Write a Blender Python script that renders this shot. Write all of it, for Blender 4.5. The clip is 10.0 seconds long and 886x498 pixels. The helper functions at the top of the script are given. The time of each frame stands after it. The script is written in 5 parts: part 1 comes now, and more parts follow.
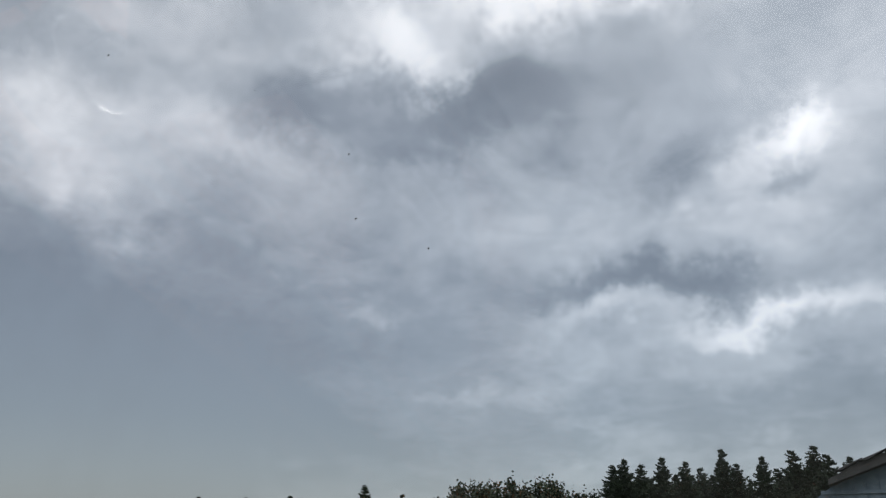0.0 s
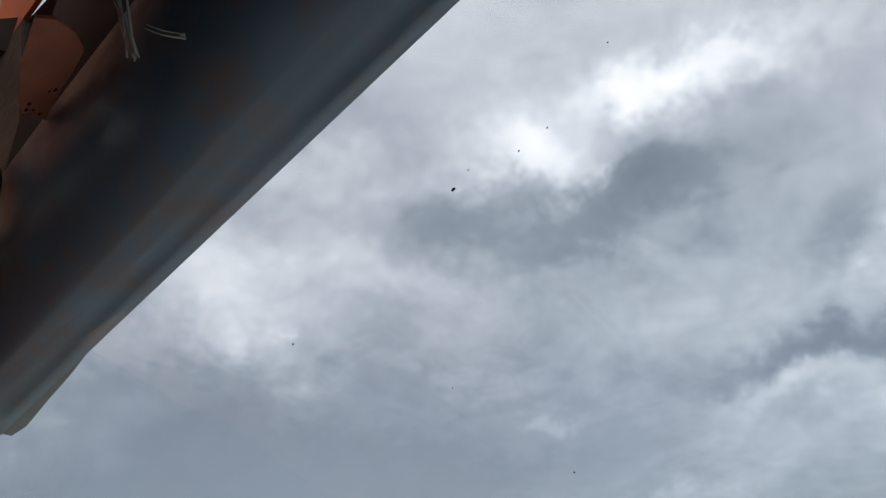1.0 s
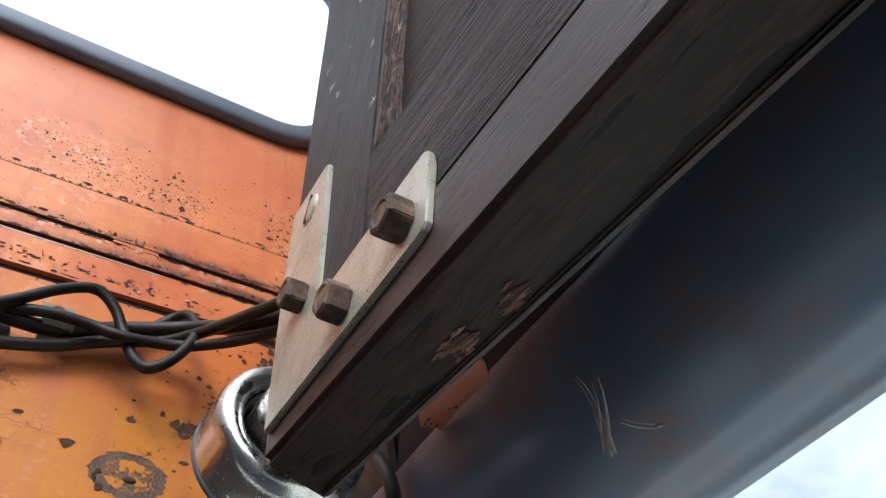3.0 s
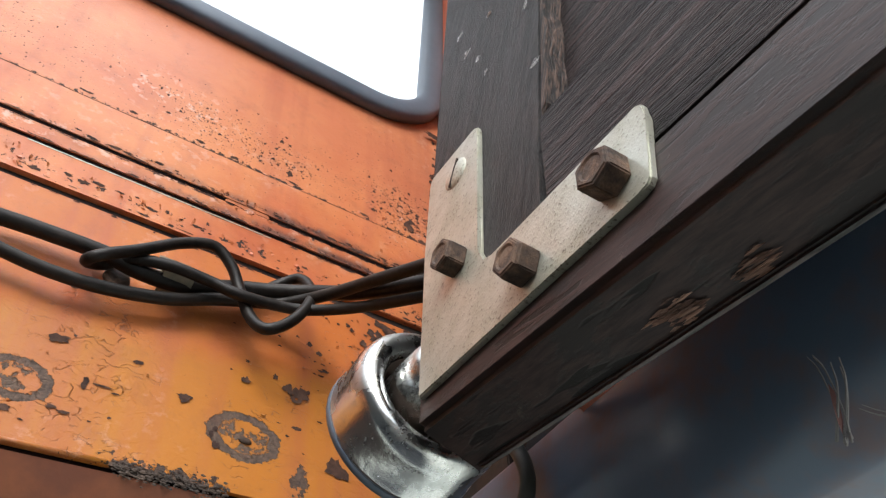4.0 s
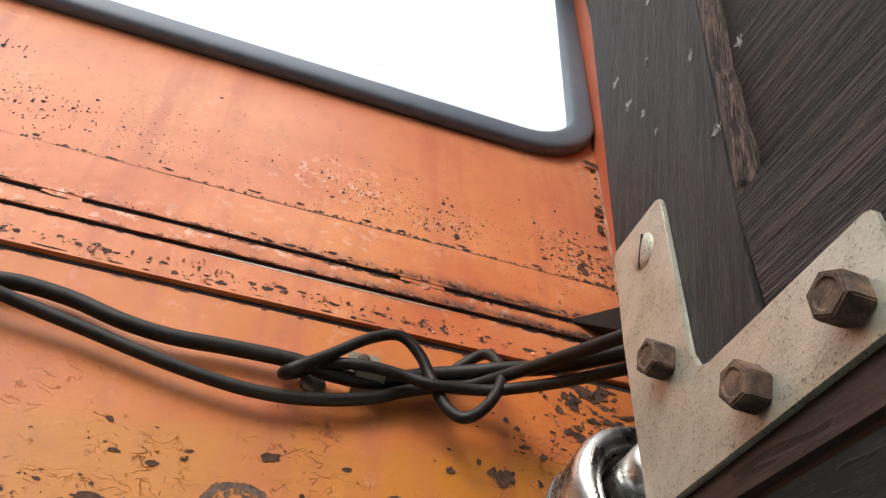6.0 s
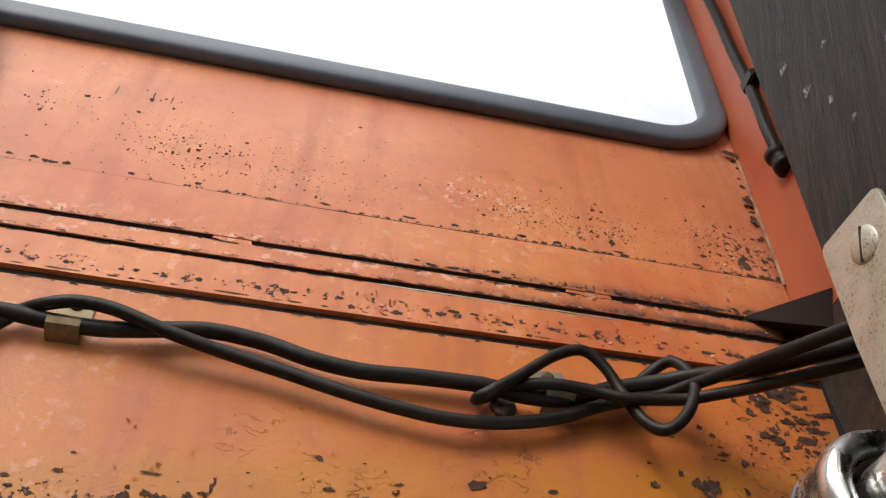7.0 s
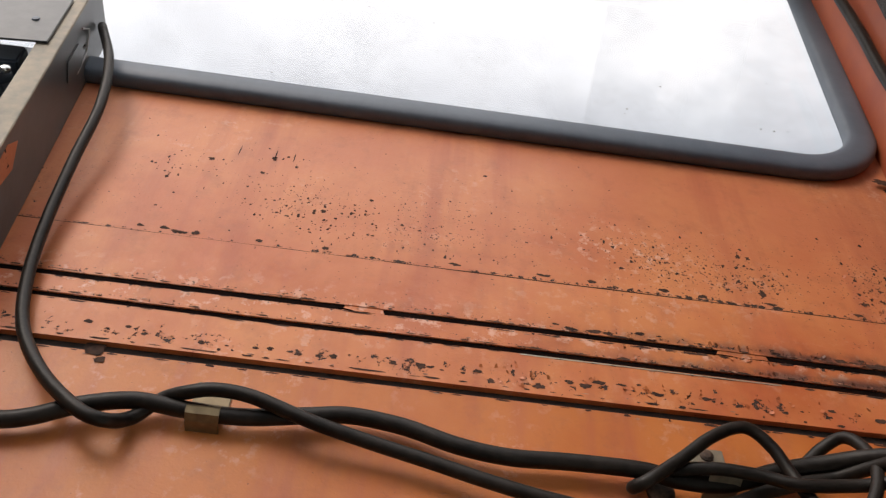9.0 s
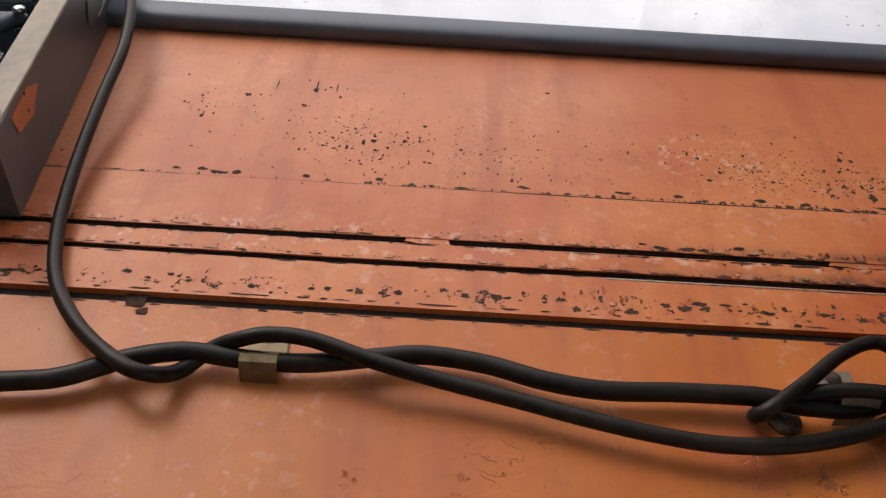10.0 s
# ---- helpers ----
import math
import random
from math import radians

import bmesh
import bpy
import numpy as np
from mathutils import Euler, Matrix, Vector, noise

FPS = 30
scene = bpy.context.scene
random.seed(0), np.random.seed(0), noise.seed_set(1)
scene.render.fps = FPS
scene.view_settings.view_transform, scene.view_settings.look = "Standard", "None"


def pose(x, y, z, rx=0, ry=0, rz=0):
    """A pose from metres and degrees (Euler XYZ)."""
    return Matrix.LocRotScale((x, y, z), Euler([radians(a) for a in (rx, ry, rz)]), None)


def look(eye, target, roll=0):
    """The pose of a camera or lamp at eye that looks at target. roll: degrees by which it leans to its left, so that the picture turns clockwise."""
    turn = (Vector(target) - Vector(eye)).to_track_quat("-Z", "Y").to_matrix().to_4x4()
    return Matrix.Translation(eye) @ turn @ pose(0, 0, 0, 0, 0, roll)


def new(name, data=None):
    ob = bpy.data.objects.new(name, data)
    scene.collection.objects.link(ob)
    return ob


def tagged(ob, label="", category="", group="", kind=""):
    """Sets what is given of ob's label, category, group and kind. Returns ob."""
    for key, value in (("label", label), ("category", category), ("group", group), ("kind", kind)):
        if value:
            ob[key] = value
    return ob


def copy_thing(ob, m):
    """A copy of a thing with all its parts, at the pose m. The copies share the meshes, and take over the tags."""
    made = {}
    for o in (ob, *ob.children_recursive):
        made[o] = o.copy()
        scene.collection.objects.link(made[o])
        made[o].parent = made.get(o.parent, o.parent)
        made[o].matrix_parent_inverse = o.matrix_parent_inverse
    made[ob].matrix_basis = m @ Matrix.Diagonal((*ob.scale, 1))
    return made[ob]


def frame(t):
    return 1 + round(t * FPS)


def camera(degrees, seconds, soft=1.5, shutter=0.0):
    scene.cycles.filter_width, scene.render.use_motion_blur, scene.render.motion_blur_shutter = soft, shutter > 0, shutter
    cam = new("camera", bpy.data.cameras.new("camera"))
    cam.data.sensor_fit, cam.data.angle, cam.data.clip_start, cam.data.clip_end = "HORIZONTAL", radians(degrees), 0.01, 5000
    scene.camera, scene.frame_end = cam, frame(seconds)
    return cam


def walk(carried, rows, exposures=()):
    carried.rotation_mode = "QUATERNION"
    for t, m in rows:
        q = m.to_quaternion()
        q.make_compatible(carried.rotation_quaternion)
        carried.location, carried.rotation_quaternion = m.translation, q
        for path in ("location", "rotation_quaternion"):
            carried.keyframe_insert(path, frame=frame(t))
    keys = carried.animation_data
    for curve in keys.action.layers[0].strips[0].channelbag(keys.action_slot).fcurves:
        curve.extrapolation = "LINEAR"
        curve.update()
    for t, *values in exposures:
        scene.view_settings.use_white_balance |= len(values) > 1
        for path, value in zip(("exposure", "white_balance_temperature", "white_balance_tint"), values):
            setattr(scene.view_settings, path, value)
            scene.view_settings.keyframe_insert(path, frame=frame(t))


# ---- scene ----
cam = camera(53.5, 10.0, soft=1.3)
PATH = [
    (0, (0.2886, -0.6561, -0.5637), (1.1049, -0.2003, -0.2089), 0.77),
    (0.5, (0.2866, -0.6490, -0.5337), (1.0365, -0.1321, -0.1210), -1.90),
    (1, (0.2821, -0.6456, -0.5084), (0.9560, -0.0771, -0.0365), -3.80),
    (1.5, (0.2676, -0.6361, -0.4819), (0.8679, -0.0291, 0.0389), -3.88),
    (2, (0.2431, -0.6380, -0.4565), (0.7738, -0.0035, 0.1055), -4.08),
    (2.5, (0.2187, -0.6286, -0.4427), (0.6843, 0.0317, 0.1465), -1.90),
    (3, (0.2042, -0.6167, -0.4213), (0.6241, 0.0623, 0.1810), 1.27),
    (3.2, (0.1970, -0.6133, -0.4262), (0.5986, 0.0730, 0.1801), 3.14),
    (4.3, (0.1676, -0.5471, -0.4151), (0.5313, 0.1811, 0.1659), 8.78),
    (4.5, (0.1696, -0.5408, -0.4078), (0.5154, 0.2020, 0.1655), 9.80),
    (5, (0.1641, -0.5467, -0.3882), (0.4956, 0.2047, 0.1824), 9.27),
    (5.2, (0.1657, -0.5534, -0.3855), (0.4846, 0.2034, 0.1850), 8.79),
    (6.3, (0.1235, -0.5751, -0.3661), (0.3238, 0.2236, 0.2013), 4.77),
    (6.5, (0.1102, -0.5671, -0.3704), (0.2975, 0.2336, 0.1986), 4.13),
    (7, (0.0815, -0.5551, -0.3617), (0.2195, 0.2587, 0.2028), 4.19),
    (7.5, (0.0604, -0.5394, -0.3560), (0.1540, 0.2838, 0.2040), 5.45),
    (8, (0.0519, -0.5450, -0.3428), (0.1189, 0.2825, 0.2148), 6.36),
    (8.5, (0.0521, -0.5628, -0.3171), (0.0982, 0.2644, 0.2429), 6.73),
    (9, (0.0508, -0.5490, -0.3065), (0.0786, 0.2821, 0.2489), 6.83),
    (9.5, (0.0372, -0.5167, -0.3015), (0.0464, 0.3249, 0.2384), 6.17),
    (10, (0.0391, -0.4783, -0.2942), (0.0206, 0.3774, 0.2229), 4.72),
]
EXPOSURES = [(0, -0.32, 6500, 10), (0.7, -0.22, 6500, 10), (1.5, -0.1, 6450, 10), (2, 0.29, 6350, 10), (2.5, 0.62, 6200, 10), (3, 1.12, 6150, 10), (3.4, 1.17, 6200, 10), (4.4, 1.12, 6450, 9), (5.2, 1.12, 6600, 10), (6.4, 0.84, 6900, 11), (7.5, 0.59, 7050, 12), (8.6, 0.46, 7150, 13), (9.2, 0.29, 7050, 15), (10, 0.23, 7080, 18)]
walk(cam, [(t, look(eye, target, roll)) for t, eye, target, roll in PATH], EXPOSURES)

# ---- world: an overcast, broken sky ----
world = bpy.data.worlds.new("overcast_sky")
scene.world = world
world.use_nodes = True


class Nodes:
    """Short calls for building a node tree."""

    def __init__(self, tree):
        self.tree = tree
        tree.nodes.clear()

    def add(self, kind):
        return self.tree.nodes.new(kind)

    def put(self, sock, value):
        if isinstance(value, bpy.types.NodeSocket):
            self.tree.links.new(value, sock)
        elif value is not None:
            sock.default_value = value

    def math(self, op, a, b=None, c=None, clamp=False):
        n = self.add("ShaderNodeMath")
        n.operation, n.use_clamp = op, clamp
        for i, v in enumerate((a, b, c)):
            self.put(n.inputs[i], v)
        return n.outputs[0]

    def dot(self, a, v):
        n = self.add("ShaderNodeVectorMath")
        n.operation = "DOT_PRODUCT"
        self.put(n.inputs[0], a)
        n.inputs[1].default_value = v
        return n.outputs["Value"]

    def noise(self, vec, scale, detail=4.0, rough=0.55, distort=0.0):
        n = self.add("ShaderNodeTexNoise")
        self.put(n.inputs["Vector"], vec)
        n.inputs["Scale"].default_value = scale
        n.inputs["Detail"].default_value = detail
        n.inputs["Roughness"].default_value = rough
        n.inputs["Distortion"].default_value = distort
        return n

    def ramp(self, fac, stops, interp="LINEAR"):
        n = self.add("ShaderNodeValToRGB")
        n.color_ramp.interpolation = interp
        while len(n.color_ramp.elements) < len(stops):
            n.color_ramp.elements.new(0.5)
        for el, (pos, col) in zip(n.color_ramp.elements, stops):
            el.position = pos
            el.color = (*col, 1) if isinstance(col, tuple) else (col, col, col, 1)
        self.put(n.inputs[0], fac)
        return n.outputs[0]

    def mix(self, fac, a, b, blend="MIX"):
        n = self.add("ShaderNodeMix")
        n.data_type, n.blend_type = "RGBA", blend
        self.put(n.inputs[0], fac)
        for i, v in ((6, a), (7, b)):
            self.put(n.inputs[i], (*v, 1) if isinstance(v, tuple) else v)
        return n.outputs[2]

    def combine(self, x, y, z):
        n = self.add("ShaderNodeCombineXYZ")
        for i, v in enumerate((x, y, z)):
            self.put(n.inputs[i], v)
        return n.outputs[0]


def build_sky():
    k = Nodes(world.node_tree)
    co = k.add("ShaderNodeTexCoord").outputs["Generated"]
    sky = k.add("ShaderNodeTexSky")
    sky.sky_type, sky.sun_disc, sky.dust_density = "NISHITA", False, 3.0
    sky.sun_elevation, sky.sun_rotation = radians(42.7), radians(225)
    warp = k.noise(co, 7.0, 6.0, 0.60)
    off = k.add("ShaderNodeVectorMath")
    off.operation = "MULTIPLY_ADD"
    k.put(off.inputs[0], warp.outputs["Color"])
    off.inputs[1].default_value = (0.17, 0.17, 0.17)
    off.inputs[2].default_value = (-0.11, -0.11, -0.11)
    puff = k.noise(co, 26.0, 6.0, 0.62)
    off2 = k.add("ShaderNodeVectorMath")
    off2.operation = "MULTIPLY_ADD"
    k.put(off2.inputs[0], puff.outputs["Color"])
    off2.inputs[1].default_value = (0.05, 0.05, 0.05)
    k.put(off2.inputs[2], off.outputs[0])
    moved = k.add("ShaderNodeVectorMath")
    moved.operation = "ADD"
    k.put(moved.inputs[0], co)
    k.put(moved.inputs[1], off2.outputs[0])
    d = moved.outputs[0]
    # flat cloud sheet: the direction laid onto a plane high above
    up = k.math("MAXIMUM", k.dot(co, (0, 0, 1)), 0.06)
    flat = k.combine(k.math("DIVIDE", k.dot(co, (1, 0, 0)), k.math("ADD", up, 0.25)),
                     k.math("DIVIDE", k.dot(co, (0, 1, 0)), k.math("ADD", up, 0.25)), 0.0)
    big = k.noise(flat, 1.3, 6.0, 0.55, 0.4).outputs[0]
    small = k.noise(flat, 4.5, 6.0, 0.6, 0.6).outputs[0]
    tone = k.math("MULTIPLY_ADD", k.math("SUBTRACT", big, 0.5), 0.34, 0.36)
    tone = k.math("MULTIPLY_ADD", k.math("SUBTRACT", small, 0.5), 0.38, tone)
    crisp = k.noise(flat, 13.0, 6.0, 0.62, 0.5).outputs[0]
    tone = k.math("MULTIPLY_ADD", k.math("SUBTRACT", crisp, 0.5), 0.20, tone)
    tone = k.math("MULTIPLY_ADD", k.math("SUBTRACT", k.dot(co, (0, 0, 1)), 0.40), 0.42, tone)

    def blob(az, el, su, sv, lean, amount):
        nonlocal tone
        a, e, l = radians(az), radians(el), radians(lean)
        c = Vector((math.cos(e) * math.cos(a), math.cos(e) * math.sin(a), math.sin(e)))
        right = Vector((math.sin(a), -math.cos(a), 0))
        top = right.cross(c)
        u = right * math.cos(l) + top * math.sin(l)
        v = top * math.cos(l) - right * math.sin(l)
        fu, fv = k.math("DIVIDE", k.dot(d, u), su), k.math("DIVIDE", k.dot(d, v), sv)
        r2 = k.math("ADD", k.math("MULTIPLY", fu, fu), k.math("MULTIPLY", fv, fv))
        front = k.math("GREATER_THAN", k.dot(co, c), 0.0)
        g = k.math("MULTIPLY", k.math("EXPONENT", k.math("MULTIPLY", r2, -1.0)), front)
        tone = k.math("MULTIPLY_ADD", g, amount, tone)

    for row in CLOUDS:
        blob(*row)
    colour = k.ramp(tone, [(0.0, (0.132, 0.146, 0.157)), (0.2, (0.193, 0.213, 0.231)), (0.40, (0.342, 0.371, 0.395)),
                           (0.60, (0.565, 0.588, 0.612)), (0.85, (0.88, 0.89, 0.90)), (1.0, (1.0, 1.0, 1.0))])
    # haze towards the horizon, dark earth glow below it
    hz = k.ramp(k.dot(co, (0, 0, 1)), [(0.0, 1.0), (0.16, 0.0)])
    colour = k.mix(k.math("MULTIPLY", hz, 0.6), colour, (0.22, 0.235, 0.25))
    # the cloud is thinner and brighter overhead and round the hidden sun
    high = k.ramp(k.dot(co, (0, 0, 1)), [(0.62, 0.0), (0.88, 1.0)])
    colour = k.mix(k.math("MULTIPLY", high, 0.6), colour, (1.0, 1.02, 1.04))
    # a faint warm cast low in the sky
    warm = k.math("MULTIPLY", k.ramp(k.dot(co, (0.62, 0.76, 0.17)), [(0.86, 0.0), (1.0, 1.0)]), 0.5)
    colour = k.mix(warm, colour, (1.05, 0.985, 0.94), "MULTIPLY")
    near_sun = k.math("MAXIMUM", k.dot(co, SUN_DIR), 0.0)
    glow = k.math("MULTIPLY_ADD", k.math("POWER", near_sun, 3.0), SUN_GLOW, 1.0)
    b1, b2 = k.add("ShaderNodeBackground"), k.add("ShaderNodeBackground")
    k.put(b1.inputs[0], colour)
    k.put(b1.inputs[1], k.math("MULTIPLY", glow, SKY_STRENGTH))
    k.put(b2.inputs[0], sky.outputs[0])
    b2.inputs[1].default_value = 0.05
    both = k.add("ShaderNodeAddShader")
    k.put(both.inputs[0], b1.outputs[0])
    k.put(both.inputs[1], b2.outputs[0])
    k.put(k.add("ShaderNodeOutputWorld").inputs[0], both.outputs[0])


SKY_STRENGTH = 1.35
SUN_GLOW = 0.9
SUN_DIR = Vector((-0.52, -0.52, 0.68)).normalized()
# azimuth, elevation, half-widths, lean, amount of light added or taken
CLOUDS = [
    (26.2, 29.6, 0.12, 0.042, 4, -0.32), (22.0, 31.0, 0.05, 0.035, 0, -0.14), (40.6, 31.0, 0.085, 0.038, -14, -0.26), (33.0, 27.5, 0.10, 0.03, 0, -0.08),
    (16.6, 18.9, 0.085, 0.024, 3, -0.36), (12.0, 18.2, 0.05, 0.018, 0, -0.26), (14.0, 26.2, 0.05, 0.04, 10, -0.20), (6.0, 23.0, 0.03, 0.015, 0, -0.2),
    (32.5, 33.2, 0.085, 0.033, -4, 0.36), (20.5, 36.8, 0.13, 0.03, 5, 0.40), (5.5, 26.0, 0.06, 0.026, 5, 0.40), (50.0, 33.0, 0.14, 0.05, -8, 0.22),
    (8.0, 16.0, 0.13, 0.022, 10, 0.36), (17.0, 17.0, 0.10, 0.022, 12, 0.22), (43.0, 17.5, 0.24, 0.07, -6, -0.16), (56.0, 24.5, 0.11, 0.06, -12, 0.32),
    (34.0, 16.6, 0.030, 0.014, 4, 0.16), (46.0, 8.6, 0.11, 0.016, 0, 0.10), (52.0, 10.0, 0.30, 0.10, 0, -0.60), (58.0, 14.0, 0.15, 0.12, 0, -0.10), (45.0, 12.0, 0.16, 0.03, 0, -0.06),
    (28.0, 11.0, 0.12, 0.014, 4, 0.10), (8.0, 33.0, 0.14, 0.05, 0, -0.04), (5.0, 10.5, 0.12, 0.03, 6, -0.14), (9.0, 21.8, 0.13, 0.045, 8, 0.17), (22.0, 22.0, 0.12, 0.03, 0, 0.08), (46.0, 27.5, 0.16, 0.03, -6, 0.16), (84.0, 40.0, 0.38, 0.22, 0, -0.26), (70.0, 47.0, 0.16, 0.05, 10, 0.2), (95.0, 36.0, 0.2, 0.04, -8, 0.16), (14.0, 12.8, 0.16, 0.012, 6, 0.06),
]
build_sky()

sun_data = bpy.data.lights.new("sun", "SUN")
sun_data.energy, sun_data.angle, sun_data.color = 1.1, radians(24), (1.0, 0.96, 0.90)
sun = new("sun", sun_data)
sun.matrix_world = look(SUN_DIR * 10, (0, 0, 0))

# ---- materials ----


def material(name, build):
    m = bpy.data.materials.new(name)
    m.use_nodes = True
    k = Nodes(m.node_tree)
    bsdf = k.add("ShaderNodeBsdfPrincipled")
    out = k.add("ShaderNodeOutputMaterial")
    k.put(out.inputs[0], bsdf.outputs[0])
    build(k, bsdf)
    return m


def bump(k, bsdf, height, strength, distance):
    b = k.add("ShaderNodeBump")
    b.inputs["Strength"].default_value = strength
    b.inputs["Distance"].default_value = distance
    k.put(b.inputs["Height"], height)
    k.put(bsdf.inputs["Normal"], b.outputs[0])


def place_of(k):
    return k.add("ShaderNodeTexCoord").outputs["Object"]


def simple(base, second, rough, scale=60.0, metal=0.0, bumps=0.15, spread=0.5, spec=0.5):
    """A plain surface with two scales of variation."""

    def build(k, bsdf):
        co = place_of(k)
        a = k.noise(co, scale, 6.0, 0.6).outputs[0]
        b = k.noise(co, scale / 7, 3.0, 0.5).outputs[0]
        f = k.math("MULTIPLY_ADD", k.math("SUBTRACT", a, 0.5), 1.0, b)
        k.put(bsdf.inputs["Base Color"], k.ramp(f, [(0.5 - spread / 2, base), (0.5 + spread / 2, second)]))
        bsdf.inputs["Metallic"].default_value = metal
        bsdf.inputs["Specular IOR Level"].default_value = spec
        k.put(bsdf.inputs["Roughness"], k.math("MULTIPLY_ADD", k.math("SUBTRACT", a, 0.5), 0.25, rough))
        bump(k, bsdf, a, bumps, 0.002)

    return build


def gauss(k, v, mid, half):
    x = k.math("DIVIDE", k.math("SUBTRACT", v, mid), half)
    return k.math("EXPONENT", k.math("MULTIPLY", k.math("MULTIPLY", x, x), -1.0))


def orange_paint():
    """Old orange enamel on sheet steel: sun-bleached, chipped to dark primer and rust, crazed low down."""

    def build(k, bsdf):
        co = place_of(k)
        sep = k.add("ShaderNodeSeparateXYZ")
        k.put(sep.inputs[0], co)
        x = sep.outputs[0]
        z = k.math("MULTIPLY_ADD", x, -0.02, sep.outputs[2])
        cloud = k.noise(co, 7.0, 5.0, 0.6).outputs[0]
        mottle = k.noise(co, 26.0, 5.0, 0.6).outputs[0]
        fine = k.noise(co, 90.0, 6.0, 0.65).outputs[0]
        grit = k.noise(co, 420.0, 3.0, 0.6).outputs[0]
        spots = k.noise(co, 150.0, 8.0, 0.68).outputs[0]
        base = k.mix(k.ramp(cloud, [(0.40, 0.0), (0.60, 1.0)]), (0.46, 0.118, 0.042), (0.60, 0.215, 0.078))
        base = k.mix(k.math("MULTIPLY", k.ramp(mottle, [(0.45, 0.0), (0.7, 1.0)]), 0.35), base, (0.56, 0.150, 0.078))
        sheet = k.add("ShaderNodeMapRange")
        k.put(sheet.inputs[0], z)
        for i, v in ((1, -0.066), (2, -0.072), (3, 0.0), (4, 0.6)):
            sheet.inputs[i].default_value = v
        bleach = k.add("ShaderNodeMapRange")
        k.put(bleach.inputs[0], k.math("MULTIPLY_ADD", k.math("SUBTRACT", cloud, 0.5), 0.12, z))
        for i, v in ((1, -0.02), (2, 0.15), (3, 0.0), (4, 0.42)):
            bleach.inputs[i].default_value = v
        base = k.mix(bleach.outputs[0], base, (0.62, 0.255, 0.140))
        base = k.mix(sheet.outputs[0], base, (0.47, 0.140, 0.022))
        # an older, yellower coat low on the sheet
        zz = k.math("MULTIPLY_ADD", k.math("SUBTRACT", cloud, 0.5), 0.05, k.math("MULTIPLY_ADD", x, -0.11, k.math("ADD", z, 0.022)))
        zz = k.math("MULTIPLY_ADD", k.math("SUBTRACT", mottle, 0.5), 0.02, zz)
        low = k.add("ShaderNodeMapRange")
        k.put(low.inputs[0], zz)
        for i, v in ((1, -0.168), (2, -0.186), (3, 0.0), (4, 1.0)):
            low.inputs[i].default_value = v
        lowf = low.outputs[0]
        base = k.mix(k.math("MULTIPLY", lowf, 0.75), base, (0.43, 0.168, 0.022))
        # vertical run marks, two old drips and bleached flecks
        streak_co = k.add("ShaderNodeMapping")
        k.put(streak_co.inputs[0], co)
        streak_co.inputs["Scale"].default_value = (28.0, 28.0, 2.2)
        streak = k.noise(streak_co.outputs[0], 1.0, 4.0, 0.6).outputs[0]
        base = k.mix(k.math("MULTIPLY", k.ramp(streak, [(0.50, 0.0), (0.72, 1.0)]), 0.55), base, (0.38, 0.098, 0.055))
        drip = k.math("ADD", k.math("MULTIPLY", gauss(k, x, -0.113, 0.005), gauss(k, z, 0.175, 0.018)),
                      k.math("MULTIPLY", gauss(k, x, -0.082, 0.004), gauss(k, z, 0.176, 0.022)))
        base = k.mix(k.math("MULTIPLY", drip, 0.4), base, (0.30, 0.085, 0.06))
        chalk = k.math("ADD", k.math("MULTIPLY", gauss(k, x, 0.21, 0.05), gauss(k, z, 0.11, 0.03)), k.ramp(cloud, [(0.5, 0.0), (0.65, 0.5)]), None, True)
        chalk = k.math("MAXIMUM", chalk, k.math("MULTIPLY", gauss(k, z, -0.008, 0.022), 0.8))
        flecks = k.math("MULTIPLY", k.ramp(fine, [(0.54, 0.0), (0.64, 1.0)]), chalk)
        base = k.mix(flecks, base, (0.68, 0.40, 0.30))
        # crazing and wrinkles in the old coat
        vor = k.add("ShaderNodeTexVoronoi")
        vor.feature = "DISTANCE_TO_EDGE"
        wob = k.add("ShaderNodeVectorMath")
        wob.operation = "MULTIPLY_ADD"
        k.put(wob.inputs[0], k.noise(co, 60.0, 3.0).outputs["Color"])
        wob.inputs[1].default_value = (0.022, 0.022, 0.022)
        k.put(wob.inputs[2], co)
        flat = k.add("ShaderNodeMapping")
        k.put(flat.inputs[0], wob.outputs[0])
        flat.inputs["Scale"].default_value = (0.45, 1.0, 1.35)
        k.put(vor.inputs["Vector"], flat.outputs[0])
        vor.inputs["Scale"].default_value = 105.0
        crack = k.ramp(vor.outputs["Distance"], [(0.0, 1.0), (0.04, 0.0)])
        zone = k.add("ShaderNodeMapRange")
        k.put(zone.inputs[0], zz)
        for i, v in ((1, -0.095), (2, -0.15), (3, 0.0), (4, 1.0)):
            zone.inputs[i].default_value = v
        crackmask = k.math("MULTIPLY", zone.outputs[0], k.ramp(k.noise(co, 16.0, 3.0).outputs[0], [(0.46, 0.0), (0.58, 1.0)]))
        broken = k.ramp(k.noise(co, 90.0, 2.0).outputs[0], [(0.49, 0.0), (0.55, 1.0)])
        doorward = k.ramp(k.math("MULTIPLY_ADD", x, 2.0, 0.5), [(0.42, 0.0), (0.62, 1.0)])
        crack = k.math("MULTIPLY", k.math("MULTIPLY", crack, doorward), k.math("MULTIPLY", crackmask, broken))
        base = k.mix(k.math("MULTIPLY", crack, 0.65), base, (0.13, 0.045, 0.025))
        wr = k.add("ShaderNodeMapping")
        k.put(wr.inputs[0], wob.outputs[0])
        wr.inputs["Scale"].default_value = (0.4, 1.0, 1.4)
